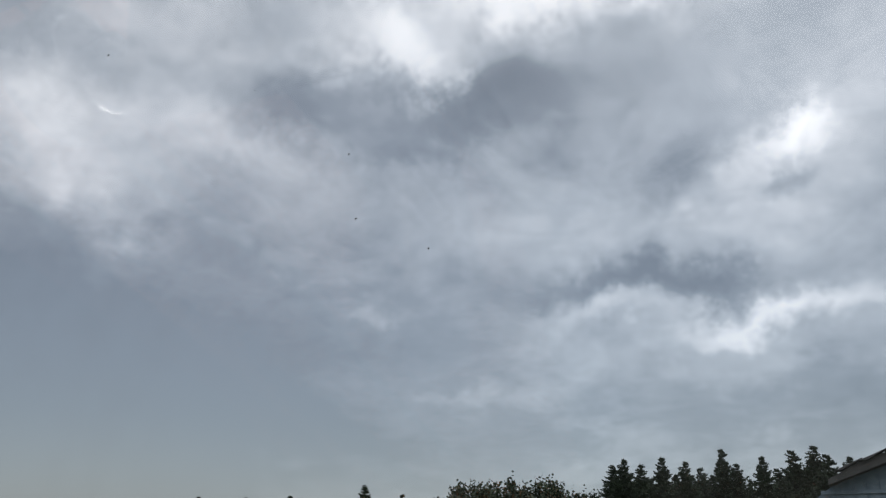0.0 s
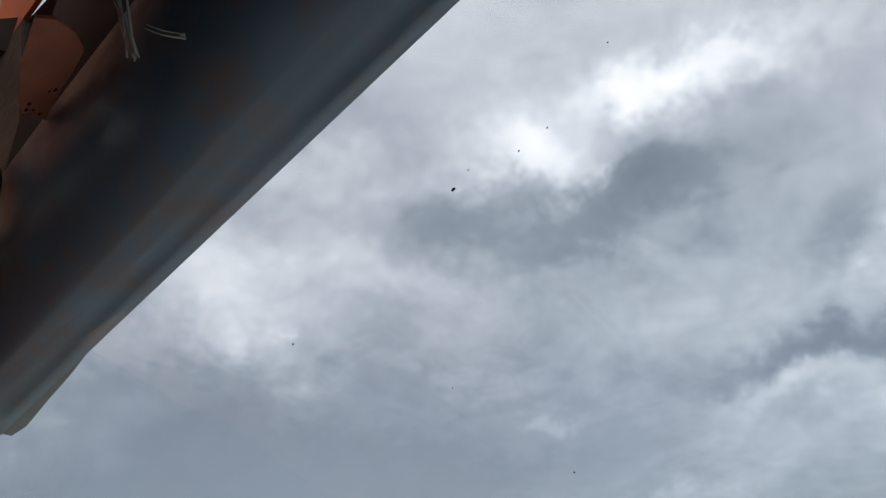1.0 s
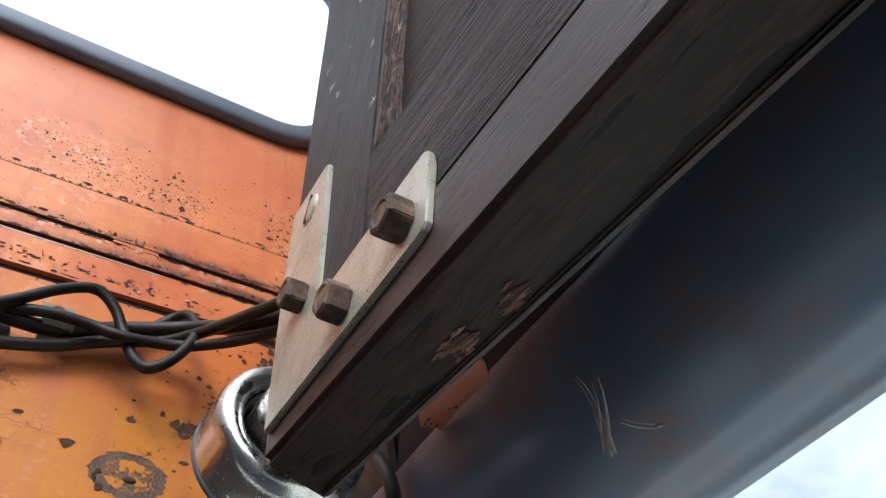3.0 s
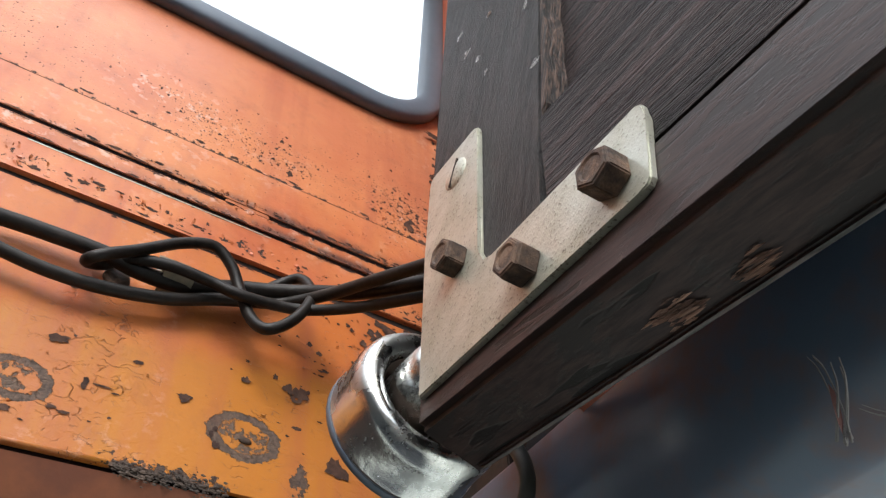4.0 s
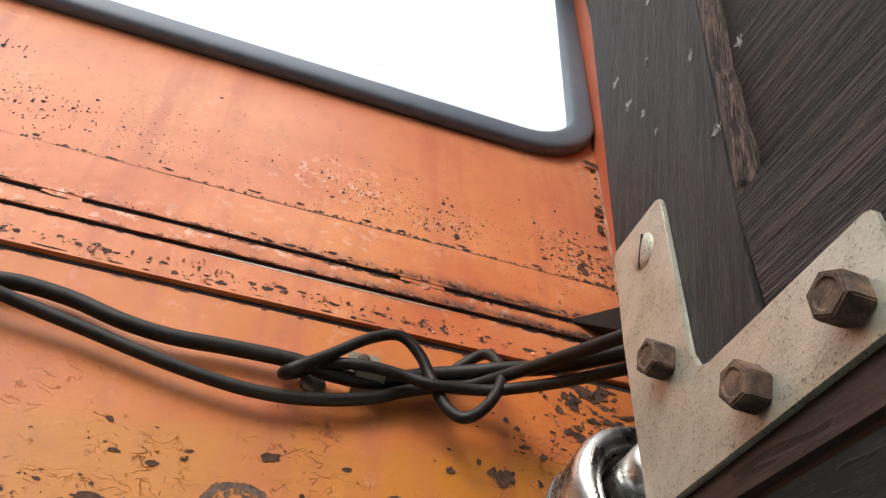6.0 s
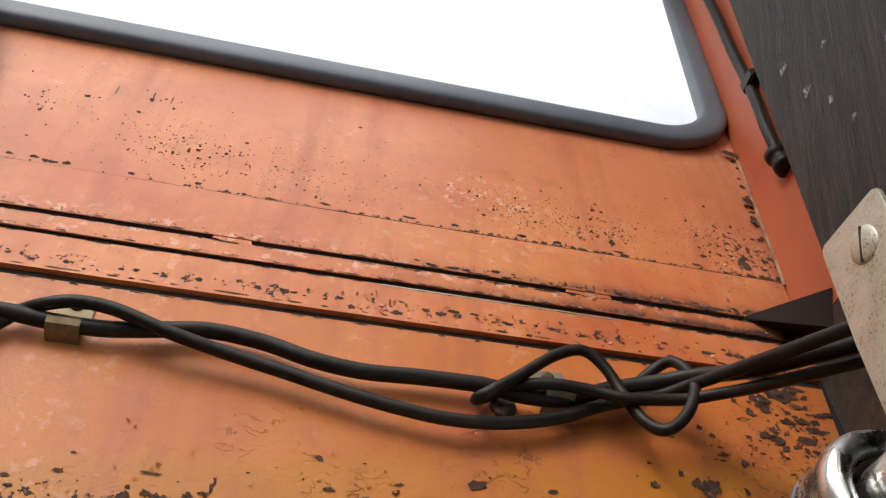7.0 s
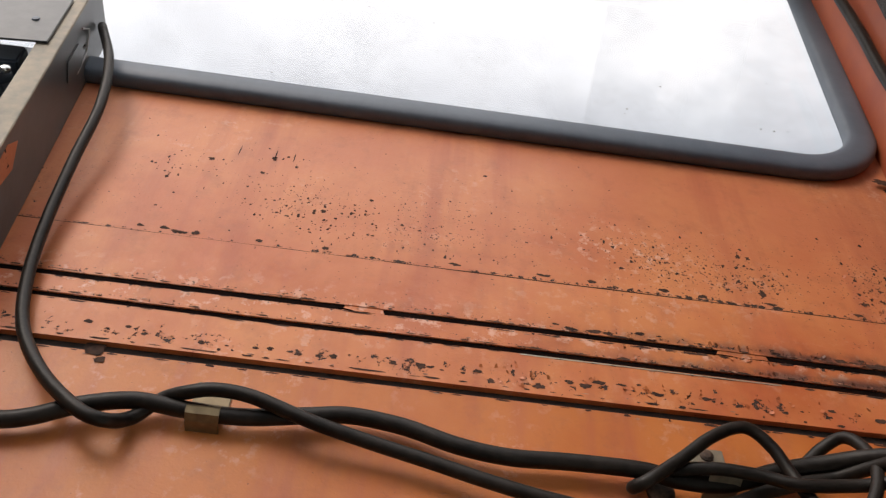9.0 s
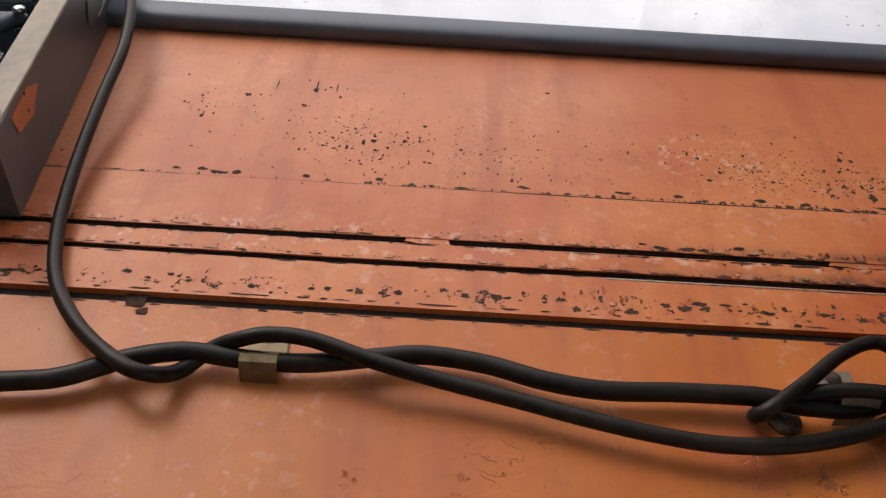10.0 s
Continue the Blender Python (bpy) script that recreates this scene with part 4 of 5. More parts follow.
part("cup_lining", bm, M_INNER, cup, "rust-brown inside of the cup", smooth=True)
bm = lathe([(0.0425, -0.0035), (0.0442, -0.002), (0.0443, 0.0010), (0.0436, 0.002)], 64)
bm.transform(seat)
part("back_rim", bm, M_RUBBER, cup, "dark rubber rim", smooth=True)
bm = lathe([(0.018, 0.008), (0.0175, 0.030), (0.016, 0.046), (0.014, 0.052), (0.004, 0.053)], 40)
bm.transform(Matrix.Translation((-0.006, 0, 0.004)) @ seat)
part("pin", bm, M_CHROME, cup, "scuffed steel pivot", smooth=True)
# ---- cables along the wall (wall frame) ----


def cable(name, pts, radius, label):
    ob = link_mesh(name, tube(smooth_path(pts, 7), radius, 14), M_CABLE, True)
    ob.matrix_world = WALL
    return tagged(ob, label, "cable")


THICK = [(-0.4200, -0.0120, -0.1720), (-0.3009, -0.0110, -0.1613), (-0.1881, -0.0100, -0.1445), (-0.1600, -0.0100, -0.1384), (-0.1334, -0.0110, -0.1252),
         (-0.1040, -0.0120, -0.1175), (-0.0746, -0.0100, -0.1178), (-0.0394, -0.0100, -0.1178), (-0.0018, -0.0100, -0.1103),
         (0.0239, -0.0100, -0.1058), (0.0571, -0.0100, -0.1090), (0.0901, -0.0110, -0.1187), (0.1222, -0.0110, -0.1222), (0.1603, -0.0110, -0.1197),
         (0.2024, -0.0120, -0.1196), (0.2251, -0.0120, -0.1236), (0.2553, -0.0120, -0.1216), (0.2880, -0.0160, -0.1095), (0.3163, -0.0240, -0.1055),
         (0.3380, -0.0370, -0.1075), (0.3600, -0.0690, -0.1270), (0.3850, -0.1180, -0.1510), (0.4070, -0.1500, -0.1620)]
cable("cable", THICK, 0.0054, "thick black rubber cable along the orange wall")
THIN = [(-0.2768, -0.0300, 0.3077), (-0.2451, -0.0340, 0.2383), (-0.2282, -0.0300, 0.1694), (-0.2239, -0.0220, 0.0988), (-0.2170, -0.0160, 0.0301),
         (-0.2074, -0.0120, -0.0245), (-0.1910, -0.0120, -0.0700), (-0.1634, -0.0160, -0.1075), (-0.1320, -0.0210, -0.1348),
         (-0.1146, -0.0180, -0.1392), (-0.1034, -0.0080, -0.1278), (-0.0896, -0.0100, -0.1123), (-0.0730, -0.0180, -0.1107),
         (-0.0572, -0.0210, -0.1089), (-0.0343, -0.0210, -0.1108), (0.0015, -0.0185, -0.1210), (0.0379, -0.0145, -0.1274),
         (0.0732, -0.0130, -0.1343), (0.1082, -0.0130, -0.1428), (0.1426, -0.0130, -0.1495), (0.1768, -0.0130, -0.1530), (0.2117, -0.0130, -0.1500),
         (0.2486, -0.0130, -0.1394), (0.2768, -0.0140, -0.1255), (0.2960, -0.0160, -0.1185), (0.3232, -0.0220, -0.1120), (0.3440, -0.0480, -0.1180), (0.3600, -0.0960, -0.1400), (0.3800, -0.1500, -0.1625),
         (0.4020, -0.2000, -0.1820)]
cable("cable", THIN, 0.0044, "thin black cable hanging from the box, wound round the thick one")
LOOP = [(0.4060, -0.1480, -0.1740), (0.3850, -0.1170, -0.1630), (0.3630, -0.0720, -0.1420), (0.3460, -0.0450, -0.1290), (0.3260, -0.0330, -0.1268),
         (0.2910, -0.0300, -0.1297), (0.2707, -0.0260, -0.1235), (0.2443, -0.0240, -0.1209), (0.2210, -0.0180, -0.1214), (0.2057, -0.0060, -0.1225),
         (0.1942, -0.0160, -0.1364), (0.2007, -0.0260, -0.1374), (0.2214, -0.0260, -0.1199), (0.2466, -0.0260, -0.0971), (0.2678, -0.0260, -0.0873),
         (0.2828, -0.0240, -0.0980), (0.2923, -0.0220, -0.1169), (0.3015, -0.0260, -0.1428), (0.3107, -0.0340, -0.1555), (0.3251, -0.0380, -0.1441),
         (0.3365, -0.0380, -0.1205), (0.3387, -0.0320, -0.0971), (0.3328, -0.0240, -0.0827), (0.3213, -0.0140, -0.0860), (0.3036, -0.0090, -0.1020),
         (0.2824, -0.0080, -0.1122), (0.2529, -0.0080, -0.1193)]
cable("cable", LOOP, 0.0040, "thin black cable tied into loose loops")


def cable_clip(x, z, tilt, deep, mat, label):
    """A bent strap over the cable with a screwed tab above it."""
    clip = tagged(holder("cable_clip", WALL @ pose(x, 0, z, 0, -tilt, 0)), label, "cable clip", "cable clips on the wall")
    bm = bmesh.new()
    prof = [(-0.0005, -0.0100), (-0.010, -0.0095), (-0.0155, -0.0062), (-0.0172, 0.0), (-0.0155, 0.0060), (-0.010, 0.0085), (-0.0012, 0.0095)]
    prof = [(deep * p[0], 0.66 * p[1] + 0.0015) for p in prof]
    back = [(p[0] + 0.0014 * (1 if p[0] < -0.014 else 0), p[1] * 0.9) for p in prof]
    a = [[bm.verts.new((sx, y, zz)) for y, zz in prof] for sx in (-0.0100, 0.0100)]
    b = [[bm.verts.new((sx, y, zz)) for y, zz in back] for sx in (-0.0100, 0.0100)]
    for i in range(len(prof) - 1):
        bm.faces.new((a[0][i], a[0][i + 1], a[1][i + 1], a[1][i]))
        bm.faces.new((b[0][i], b[0][i + 1], b[1][i + 1], b[1][i]))
        for k_ in (0, 1):
            bm.faces.new((a[k_][i], a[k_][i + 1], b[k_][i + 1], b[k_][i]))
    part("strap", bm, mat, clip)
    part("tab", box((-0.0115, -0.0018, 0.0095), (0.0115, -0.0002, 0.0330), 0.0005), mat, clip)
    bm = lathe([(0.0045, 0.0), (0.0043, 0.0012), (0.0025, 0.002), (0.0003, 0.0022)], 16)
    bm.transform(Matrix.Translation((0, -0.0018, 0.027)) @ Matrix.Rotation(radians(90), 4, "X"))
    part("screw", bm, M_BOLT, clip)
    return clip


cable_clip(-0.0625, -0.1205, 1.0, 0.92, M_BRASS, "tarnished brass strap clip holding the cables to the wall")
cable_clip(0.2510, -0.1205, 2.0, 1.45, M_BOXRIM, "grey metal strap clip holding the looped cables")

# ---- grey electrical box beside the window ----
BOXM = WALL @ pose(-0.2415, 0, -0.006, 0, -7.3, 0)
ebox = tagged(holder("electrical_box", BOXM), "grey enamelled steel box with a scuffed open front, on the wall", "electrical box")
D = -0.062
outer = [(D, 0.0), (-0.001, 0.0), (-0.001, 0.345), (D + 0.012, 0.345), (D, 0.335)]
bm = sheet_with_hole(outer, [(-0.034, 0.262), (-0.030, 0.262), (-0.030, 0.273), (-0.034, 0.273)], -0.003, 0.0)
for v in bm.verts:
    v.co = Vector((v.co.y, v.co.x, v.co.z))
part("side_plate", bm, M_BOX, ebox)
path = [Vector((0.0004, y, z)) for y, z in ((-0.022, 0.236), (-0.0255, 0.272), (-0.040, 0.288), (-0.050, 0.268))]
part("knockout", tube(path, 0.0011, 6), M_WEB, ebox, "bright edge of a half-cut knockout")
part("side_plate", box((-0.20, D, 0.0), (-0.197, -0.001, 0.345), 0.0008), M_BOX, ebox)
part("rim", box((-0.020, D - 0.0025, 0.0), (0.0005, D - 0.0002, 0.338), 0.0006), M_BOXRIM, ebox, "scuffed bare steel rim")
part("bottom_plate", box((-0.1965, D + 0.001, 0.0), (-0.0035, -0.001, 0.003), 0.0006), M_BOX, ebox)
part("back_plate", box((-0.1965, -0.006, 0.004), (-0.0035, -0.003, 0.245)), M_BOX, ebox)
part("cover", box((-0.19, D - 0.005, 0.206), (-0.010, D - 0.003, 0.290), 0.0006), M_BOX, ebox, "grey front strap")
part("strut", tube([Vector((-0.150, D + 0.006, 0.06)), Vector((-0.030, D + 0.006, 0.165))], 0.006, 12), M_RUBBER, ebox, "dark rod behind the rim", smooth=True)
bm = lathe([(0.0045, 0.0), (0.0045, 0.003), (0.0025, 0.0045), (0.0003, 0.0046)], 16)
bm.transform(Matrix.Translation((-0.030, D - 0.0005, 0.160)) @ Matrix.Rotation(radians(90), 4, "X"))
part("bolt", bm, M_CHROME, ebox, "bright small bolt head", smooth=True)
tab = [(-0.0440, 0.215), (-0.0290, 0.206), (-0.0235, 0.214), (-0.0235, 0.250), (-0.0330, 0.262), (-0.0440, 0.250)]
bm = prism(tab, 0.0003, 0.0014, 0.0003)
for v in bm.verts:
    v.co = Vector((v.co.y, v.co.x, v.co.z))
part("bent_tab", bm, M_BOX, ebox, "half-cut tab bent out of the side")
part("cover", box((-0.19, D - 0.005, 0.315), (-0.006, D - 0.003, 0.345), 0.0006), M_BOX, ebox, "grey front strap")
for r_, s_ in ((-0.03, 0.245), (-0.03, 0.330), (-0.15, 0.245)):
    bm = lathe([(0.0035, 0.0), (0.0030, 0.0012), (0.0004, 0.0015)], 12)
    bm.transform(Matrix.Translation((r_, D - 0.005, s_)) @ Matrix.Rotation(radians(90), 4, "X"))
    part("rivet", bm, M_RUBBER, ebox)
part("foot", box((-0.014, D - 0.005, -0.018), (0.0012, D + 0.014, 0.030), 0.004), M_RUBBER, ebox, "black rubber foot")
bm = prism([(D + 0.006, 0.030), (D + 0.020, 0.034), (D + 0.024, 0.062), (D + 0.012, 0.082), (D + 0.004, 0.064)], 0.0002, 0.0006)
for v in bm.verts:
    v.co = Vector((v.co.y, v.co.x, v.co.z))
part("paint_patch", bm, M_ORANGE, ebox, "smear of orange paint")
for z in (0.05, 0.10, 0.16, 0.20):
    part("terminal", box((-0.12, D + 0.012, z), (-0.035, -0.007, z + 0.028), 0.002), M_RUBBER, ebox, "black terminal block")

# ---- fittings in the corner behind the door ----
CONDUIT = [(0.5060, -0.066, 0.60), (0.5010, -0.066, 0.48), (0.4955, -0.065, 0.40), (0.4930, -0.065, 0.345), (0.4880, -0.065, 0.27), (0.4830, -0.064, 0.22), (0.4812, -0.063, 0.163)]
hose = tagged(holder("conduit", WALL), "dusty black conduit with a screwed end on the side wall", "conduit")
part("hose", tube(smooth_path(CONDUIT, 6), 0.0062, 12), M_CABLE, hose, smooth=True)
bm = lathe([(0.006, -0.012), (0.0115, -0.011), (0.0115, -0.004), (0.0098, -0.003), (0.0098, 0.004), (0.0118, 0.006), (0.0118, 0.012), (0.007, 0.014)], 20)
bm.transform(Matrix.Translation((0.4808, -0.063, 0.165)) @ Matrix.Rotation(radians(-10), 4, "Y"))
part("gland", bm, M_CABLE, hose, "ribbed black gland", smooth=True)
part("clamp", box((0.484, -0.082, 0.300), (0.512, -0.058, 0.316), 0.002), M_CABLE, hose, "black pipe clamp")
bm = bmesh.new()
for q in ((0.424, -0.0036, 0.0058), (0.424, -0.0020, 0.0045), (0.4735, -0.0515, -0.0005), (0.4735, -0.0340, -0.0270), (0.4550, -0.0100, -0.0060), (0.4735, -0.0020, 0.0080), (0.4735, -0.0020, -0.0100), (0.4550, -0.0020, 0.0000)):
    bm.verts.new(q)
bmesh.ops.convex_hull(bm, input=bm.verts[:])
gus = link_mesh("gusset", bm, M_BACK)
gus.matrix_world = WALL
tagged(gus, "dark corner gusset where the cables leave", "gusset")

# ---- outdoors ----
bm = bmesh.new()
n = 40
grid = [[bm.verts.new((3000 * (abs(u) ** 3) * (1 if u > 0 else -1), 3000 * (abs(v) ** 3) * (1 if v > 0 else -1), -2.6)) for v in (2 * j / n - 1 for j in range(n + 1))] for u in (2 * i / n - 1 for i in range(n + 1))]
for i in range(n):
    for j in range(n):
        bm.faces.new((grid[i][j], grid[i + 1][j], grid[i + 1][j + 1], grid[i][j + 1]))
tagged(link_mesh("ground", bm, M_GROUND), "rough grass ground reaching the trees", "ground", kind="structure")
# Unseen pale disc, added to throw light onto soffit and rail from below.
bm = bmesh.new()
ring_rng = random.Random(3)
rim = [bm.verts.new(((14 + ring_rng.uniform(-1.5, 1.5)) * math.cos(a), (14 + ring_rng.uniform(-1.5, 1.5)) * math.sin(a), -2.59)) for a in (2 * math.pi * i / 60 for i in range(60))]
bm.faces.new(rim)
tagged(link_mesh("yard", bm, M_BOUNCE), "unseen pale ground disc added to bounce light upwards", "yard", kind="structure")
rng = random.Random(7)


def conifer(height, spread, seed):
    g = random.Random(seed)
    tree = holder("spruce")
    part("trunk", tube([Vector((0, 0, height * i / 6)) for i in range(7)], 0.16, 7, taper=lambda f: 1 - 0.93 * f), M_BARK, tree)
    verts, faces = [], []
    z = height * 0.22
    while z < height * 0.99:
        f = 1 - z / height
        for _ in range(15 if f > 0.1 else 7):
            a = g.uniform(0, 2 * math.pi)
            ln = (spread * f ** 0.72 + 0.10) * g.uniform(0.35, 1.2)
            rise = g.uniform(-0.15, 0.55)
            steps = 3 + int(ln * 4)
            for s in range(1, steps + 1):
                t = s / steps
                c = Vector((math.cos(a) * ln * t, math.sin(a) * ln * t, z + rise * ln * t * t - 0.12 * ln * t))
                for _ in range(4):
                    d = Vector((g.gauss(math.cos(a), 0.9), g.gauss(math.sin(a), 0.9), g.gauss(0.35, 0.8))).normalized() * g.uniform(0.12, 0.30) * (0.7 + f)
                    e = d.cross(Vector((g.gauss(0, 1), g.gauss(0, 1), g.gauss(0, 1)))).normalized() * 0.11
                    i = len(verts)
                    verts += [c - d * 0.5 + e, c - d * 0.5 - e, c + d]
                    faces.append((i, i + 1, i + 2))
        z += 0.22 * g.uniform(0.7, 1.3)
    me = bpy.data.meshes.new("crown")
    me.from_pydata(verts, [], faces)
    me.materials.append(M_NEEDLE)
    crown = new("crown", me)
    crown.parent = tree
    return tagged(tree, "dark green conifer standing at the field's edge", "tree", "trees at the edge of the field")


def broadleaf(height, spread, seed):
    g = random.Random(seed)
    tree = holder("birch")
    part("trunk", tube([Vector((0.3 * math.sin(i), 0, height * 0.8 * i / 5)) for i in range(6)], 0.14, 7, taper=lambda f: 1 - 0.85 * f), M_BARK, tree)
    verts, faces = [], []
    for _ in range(40):
        zc = height * g.uniform(0.35, 0.93)
        rad = spread * math.sqrt(max(0.05, 1 - ((zc / height - 0.6) / 0.42) ** 2))
        a = g.uniform(0, 6.283)
        cc = Vector((math.cos(a) * rad * g.uniform(0.2, 1), math.sin(a) * rad * g.uniform(0.2, 1), zc))
        for _ in range(85):
            c = cc + Vector((g.gauss(0, 0.45), g.gauss(0, 0.45), g.gauss(0, 0.5)))
            d = Vector((g.gauss(0, 1), g.gauss(0, 1), g.gauss(0, 1))).normalized() * g.uniform(0.16, 0.3)
            e = d.cross(Vector((g.gauss(0, 1), g.gauss(0, 1), g.gauss(0, 1)))).normalized() * 0.16
            i = len(verts)
            verts += [c - d + e * 0.2, c + e, c + d, c - e]
            faces.append((i, i + 1, i + 2, i + 3))
    me = bpy.data.meshes.new("crown")
    me.from_pydata(verts, [], faces)
    me.materials.append(M_LEAF)
    crown = new("crown", me)
    crown.parent = tree
    return tagged(tree, "tall leafy tree beyond the field", "tree", "trees at the edge of the field")


EYE = Vector((0.28, -0.64, -0.55))


def stand(tree, az, el, dist, height):
    """At that bearing, with its top at that elevation."""
    a = radians(az)
    top = EYE.z + dist * math.tan(radians(el))
    k_ = (top + 2.6) / height
    return copy_thing(tree, Matrix.LocRotScale((EYE.x + dist * math.cos(a), EYE.y + dist * math.sin(a), -2.6), Euler((0, 0, rng.uniform(0, 6.28))), Vector((k_, k_, k_))))


protos = [conifer(15, 3.6, 1), conifer(15, 3.0, 2), conifer(15, 4.2, 3), conifer(15, 3.4, 8)]
leafy = [broadleaf(14, 2.4, 4), broadleaf(14, 2.0, 5)]
for az, el in ((18.3, 7.0), (17.6, 7.4), (16.6, 7.0), (15.3, 7.5), (13.9, 7.2), (13.0, 6.8), (11.7, 7.9), (10.9, 7.0), (9.4, 7.4), (8.6, 6.6), (7.7, 7.6), (6.5, 7.9), (5.8, 7.3), (4.6, 7.2), (3.4, 7.0)):
    stand(protos[rng.randrange(4)], az, el, rng.uniform(95, 125), 15)
for az, el in ((44.0, 4.7), (41.2, 4.8), (38.5, 4.9), (33.9, 5.7), (31.5, 5.2), (29.0, 5.0), (27.6, 6.1), (26.4, 5.9), (25.2, 6.2), (24.3, 6.0), (23.3, 5.7), (22.4, 6.4), (21.2, 5.5), (20.2, 5.4)):
    stand(leafy[rng.randrange(2)] if az < 30 and rng.random() < 0.7 else protos[rng.randrange(4)], az, el, rng.uniform(110, 150), 15 if az >= 30 else 14)
for i in range(22):
    stand(protos[rng.randrange(4)], 3.0 + 0.72 * i, rng.uniform(5.6, 6.5), rng.uniform(130, 150), 15)
for i in range(15):
    stand(leafy[rng.randrange(2)], 20.2 + 0.62 * i, rng.uniform(4.6, 5.4), rng.uniform(140, 160), 14)
for p in protos + leafy:
    for ob in (*p.children_recursive, p):
        bpy.data.objects.remove(ob)

# blue shed beyond the field's near edge, its gable end to the cab
shed = tagged(holder("shed", pose(26.0, 0, 0, 0, 0, 4)), "blue boarded shed with a ragged tarred roof", "shed")


def shed_top(y):
    return 2.04 - 0.355 * (y - 1.75) if y < 1.75 else 2.04 - 0.72 * (y - 1.75)


part("wall", plate_x([(3.6, -2.6), (3.6, shed_top(3.6)), (1.75, shed_top(1.75)), (-4.6, shed_top(-4.6)), (-4.6, -2.6)], 0.06, 5.0), M_BLUE, shed)
y = -4.6
while y < 3.5:
    w = 0.30
    pts = [(y, -2.6), (y, shed_top(y) - 0.05), (y + w - 0.02, shed_top(y + w - 0.02) - 0.05), (y + w - 0.02, -2.6)]
    part("board", plate_x(pts, 0.0, 0.055, 0.006), M_BLUE, shed)
    y += w
for za, zb in ((0.9, 1.02), (1.7, 1.80)):
    part("batten", box((-0.05, -4.6, za), (-0.004, 2.2, zb), 0.006), M_BLUE, shed)
bm = plate_x([(1.98, shed_top(1.98) + 0.02), (1.98, shed_top(1.98) + 0.16), (1.2, shed_top(1.2) + 0.20), (-4.8, shed_top(-4.8) + 0.22), (-4.8, shed_top(-4.8) - 0.02)], -0.5, 5.2, 0.01)
part("roof", bm, M_ROOFING, shed)
for i in range(9):
    y = 1.6 - i * 0.62
    part("roof_strip", plate_x([(y, shed_top(y) + 0.17), (y + 0.2, shed_top(y + 0.2) + 0.23), (y - 0.5, shed_top(y - 0.5) + 0.27)], -0.62, -0.1 - 0.05 * (i % 3)), M_ROOFING, shed, "torn strip of roofing felt")

# ---- flaked paint, rings of old fixings, webs and specks ----
flake_rng = random.Random(11)


def blotch(bm, cx, cz, rx, rz, y, n=11, rough=0.5):
    """A ragged flat flake of bare metal."""
    n = 20 if max(rx, rz) > 0.0016 else 11
    ph = Vector((flake_rng.uniform(0, 50), flake_rng.uniform(0, 50), 0))
    vs = []
    for i in range(n):
        a = 2 * math.pi * (i + flake_rng.uniform(-0.3, 0.3)) / n
        d = Vector((math.cos(a), math.sin(a), 0))
        s = 1 + 1.3 * rough * noise.noise(d * 0.9 + ph) + 0.9 * rough * noise.noise(d * 2.6 + ph * 2) + flake_rng.uniform(-0.25, 0.25) * rough
        s = max(0.2, s)
        vs.append(bm.verts.new((cx + rx * s * d.x, y, cz + rz * s * d.y)))
    bm.faces.new(vs)


def sheet_y(z):
    """How far the sheets stand out at that height."""
    if z > 0.0545:
        return -0.0003
    if z > 0.0005:
        return -0.0015
    if z > -0.0225:
        return -0.0025
    if z > -0.0625:
        return -0.0035
    return 0.0


flakes = bmesh.new()
# middle, spread, how many, size
CLUSTERS = [
    (-0.058, 0.120, 0.030, 0.020, 60, 0.0013), (-0.017, 0.098, 0.025, 0.014, 55, 0.0015), (-0.10, 0.155, 0.045, 0.025, 26, 0.0014), (-0.16, 0.135, 0.012, 0.022, 14, 0.0018),
    (0.06, 0.085, 0.04, 0.014, 34, 0.0014), (0.13, 0.125, 0.05, 0.025, 22, 0.0013), (0.208, 0.112, 0.018, 0.014, 34, 0.0014), (0.28, 0.095, 0.04, 0.020, 50, 0.0015),
    (0.33, 0.090, 0.03, 0.020, 30, 0.0016), (0.43, 0.095, 0.022, 0.030, 40, 0.0022), (0.02, 0.175, 0.10, 0.030, 16, 0.0012),
]
for cx, cz, sx, sz, n, size in CLUSTERS:
    for _ in range(int(n * 1.9)):
        x, z = flake_rng.gauss(cx, sx), flake_rng.gauss(cz, sz)
        if x > 0.465 or z < 0.058 or z > 0.24:
            continue
        k_ = 0.44 * size * flake_rng.lognormvariate(0, 0.5)
        blotch(flakes, x, z + SLOPE * x, k_ * flake_rng.uniform(0.5, 1.1), k_ * flake_rng.uniform(0.6, 1.4), sheet_y(z) - 0.0002, 9)
# two old runs bared to the primer
for x, z, h in ((-0.113, 0.176, 0.0075), (-0.082, 0.178, 0.0080), (-0.066, 0.176, 0.0065)):
    blotch(flakes, x, z, 0.0005, h, -0.0005, 11, 0.2)
blotch(flakes, -0.082, 0.171, 0.0022, 0.0028, -0.0005, 11, 0.5)
# along the upper seam
for x, w in ((-0.142, 0.004), (-0.133, 0.003), (-0.128, 0.004), (-0.118, 0.003), (-0.16, 0.003), (-0.07, 0.003), (-0.02, 0.003), (0.08, 0.004), (0.15, 0.005), (0.188, 0.003), (0.245, 0.004), (0.275, 0.004), (0.33, 0.004), (0.40, 0.004)):
    blotch(flakes, x, 0.0590 + SLOPE * x + flake_rng.uniform(0, 0.003), w, flake_rng.uniform(0.0012, 0.0024), -0.0005, 11)
# the lap strip, low edge
x = -0.27
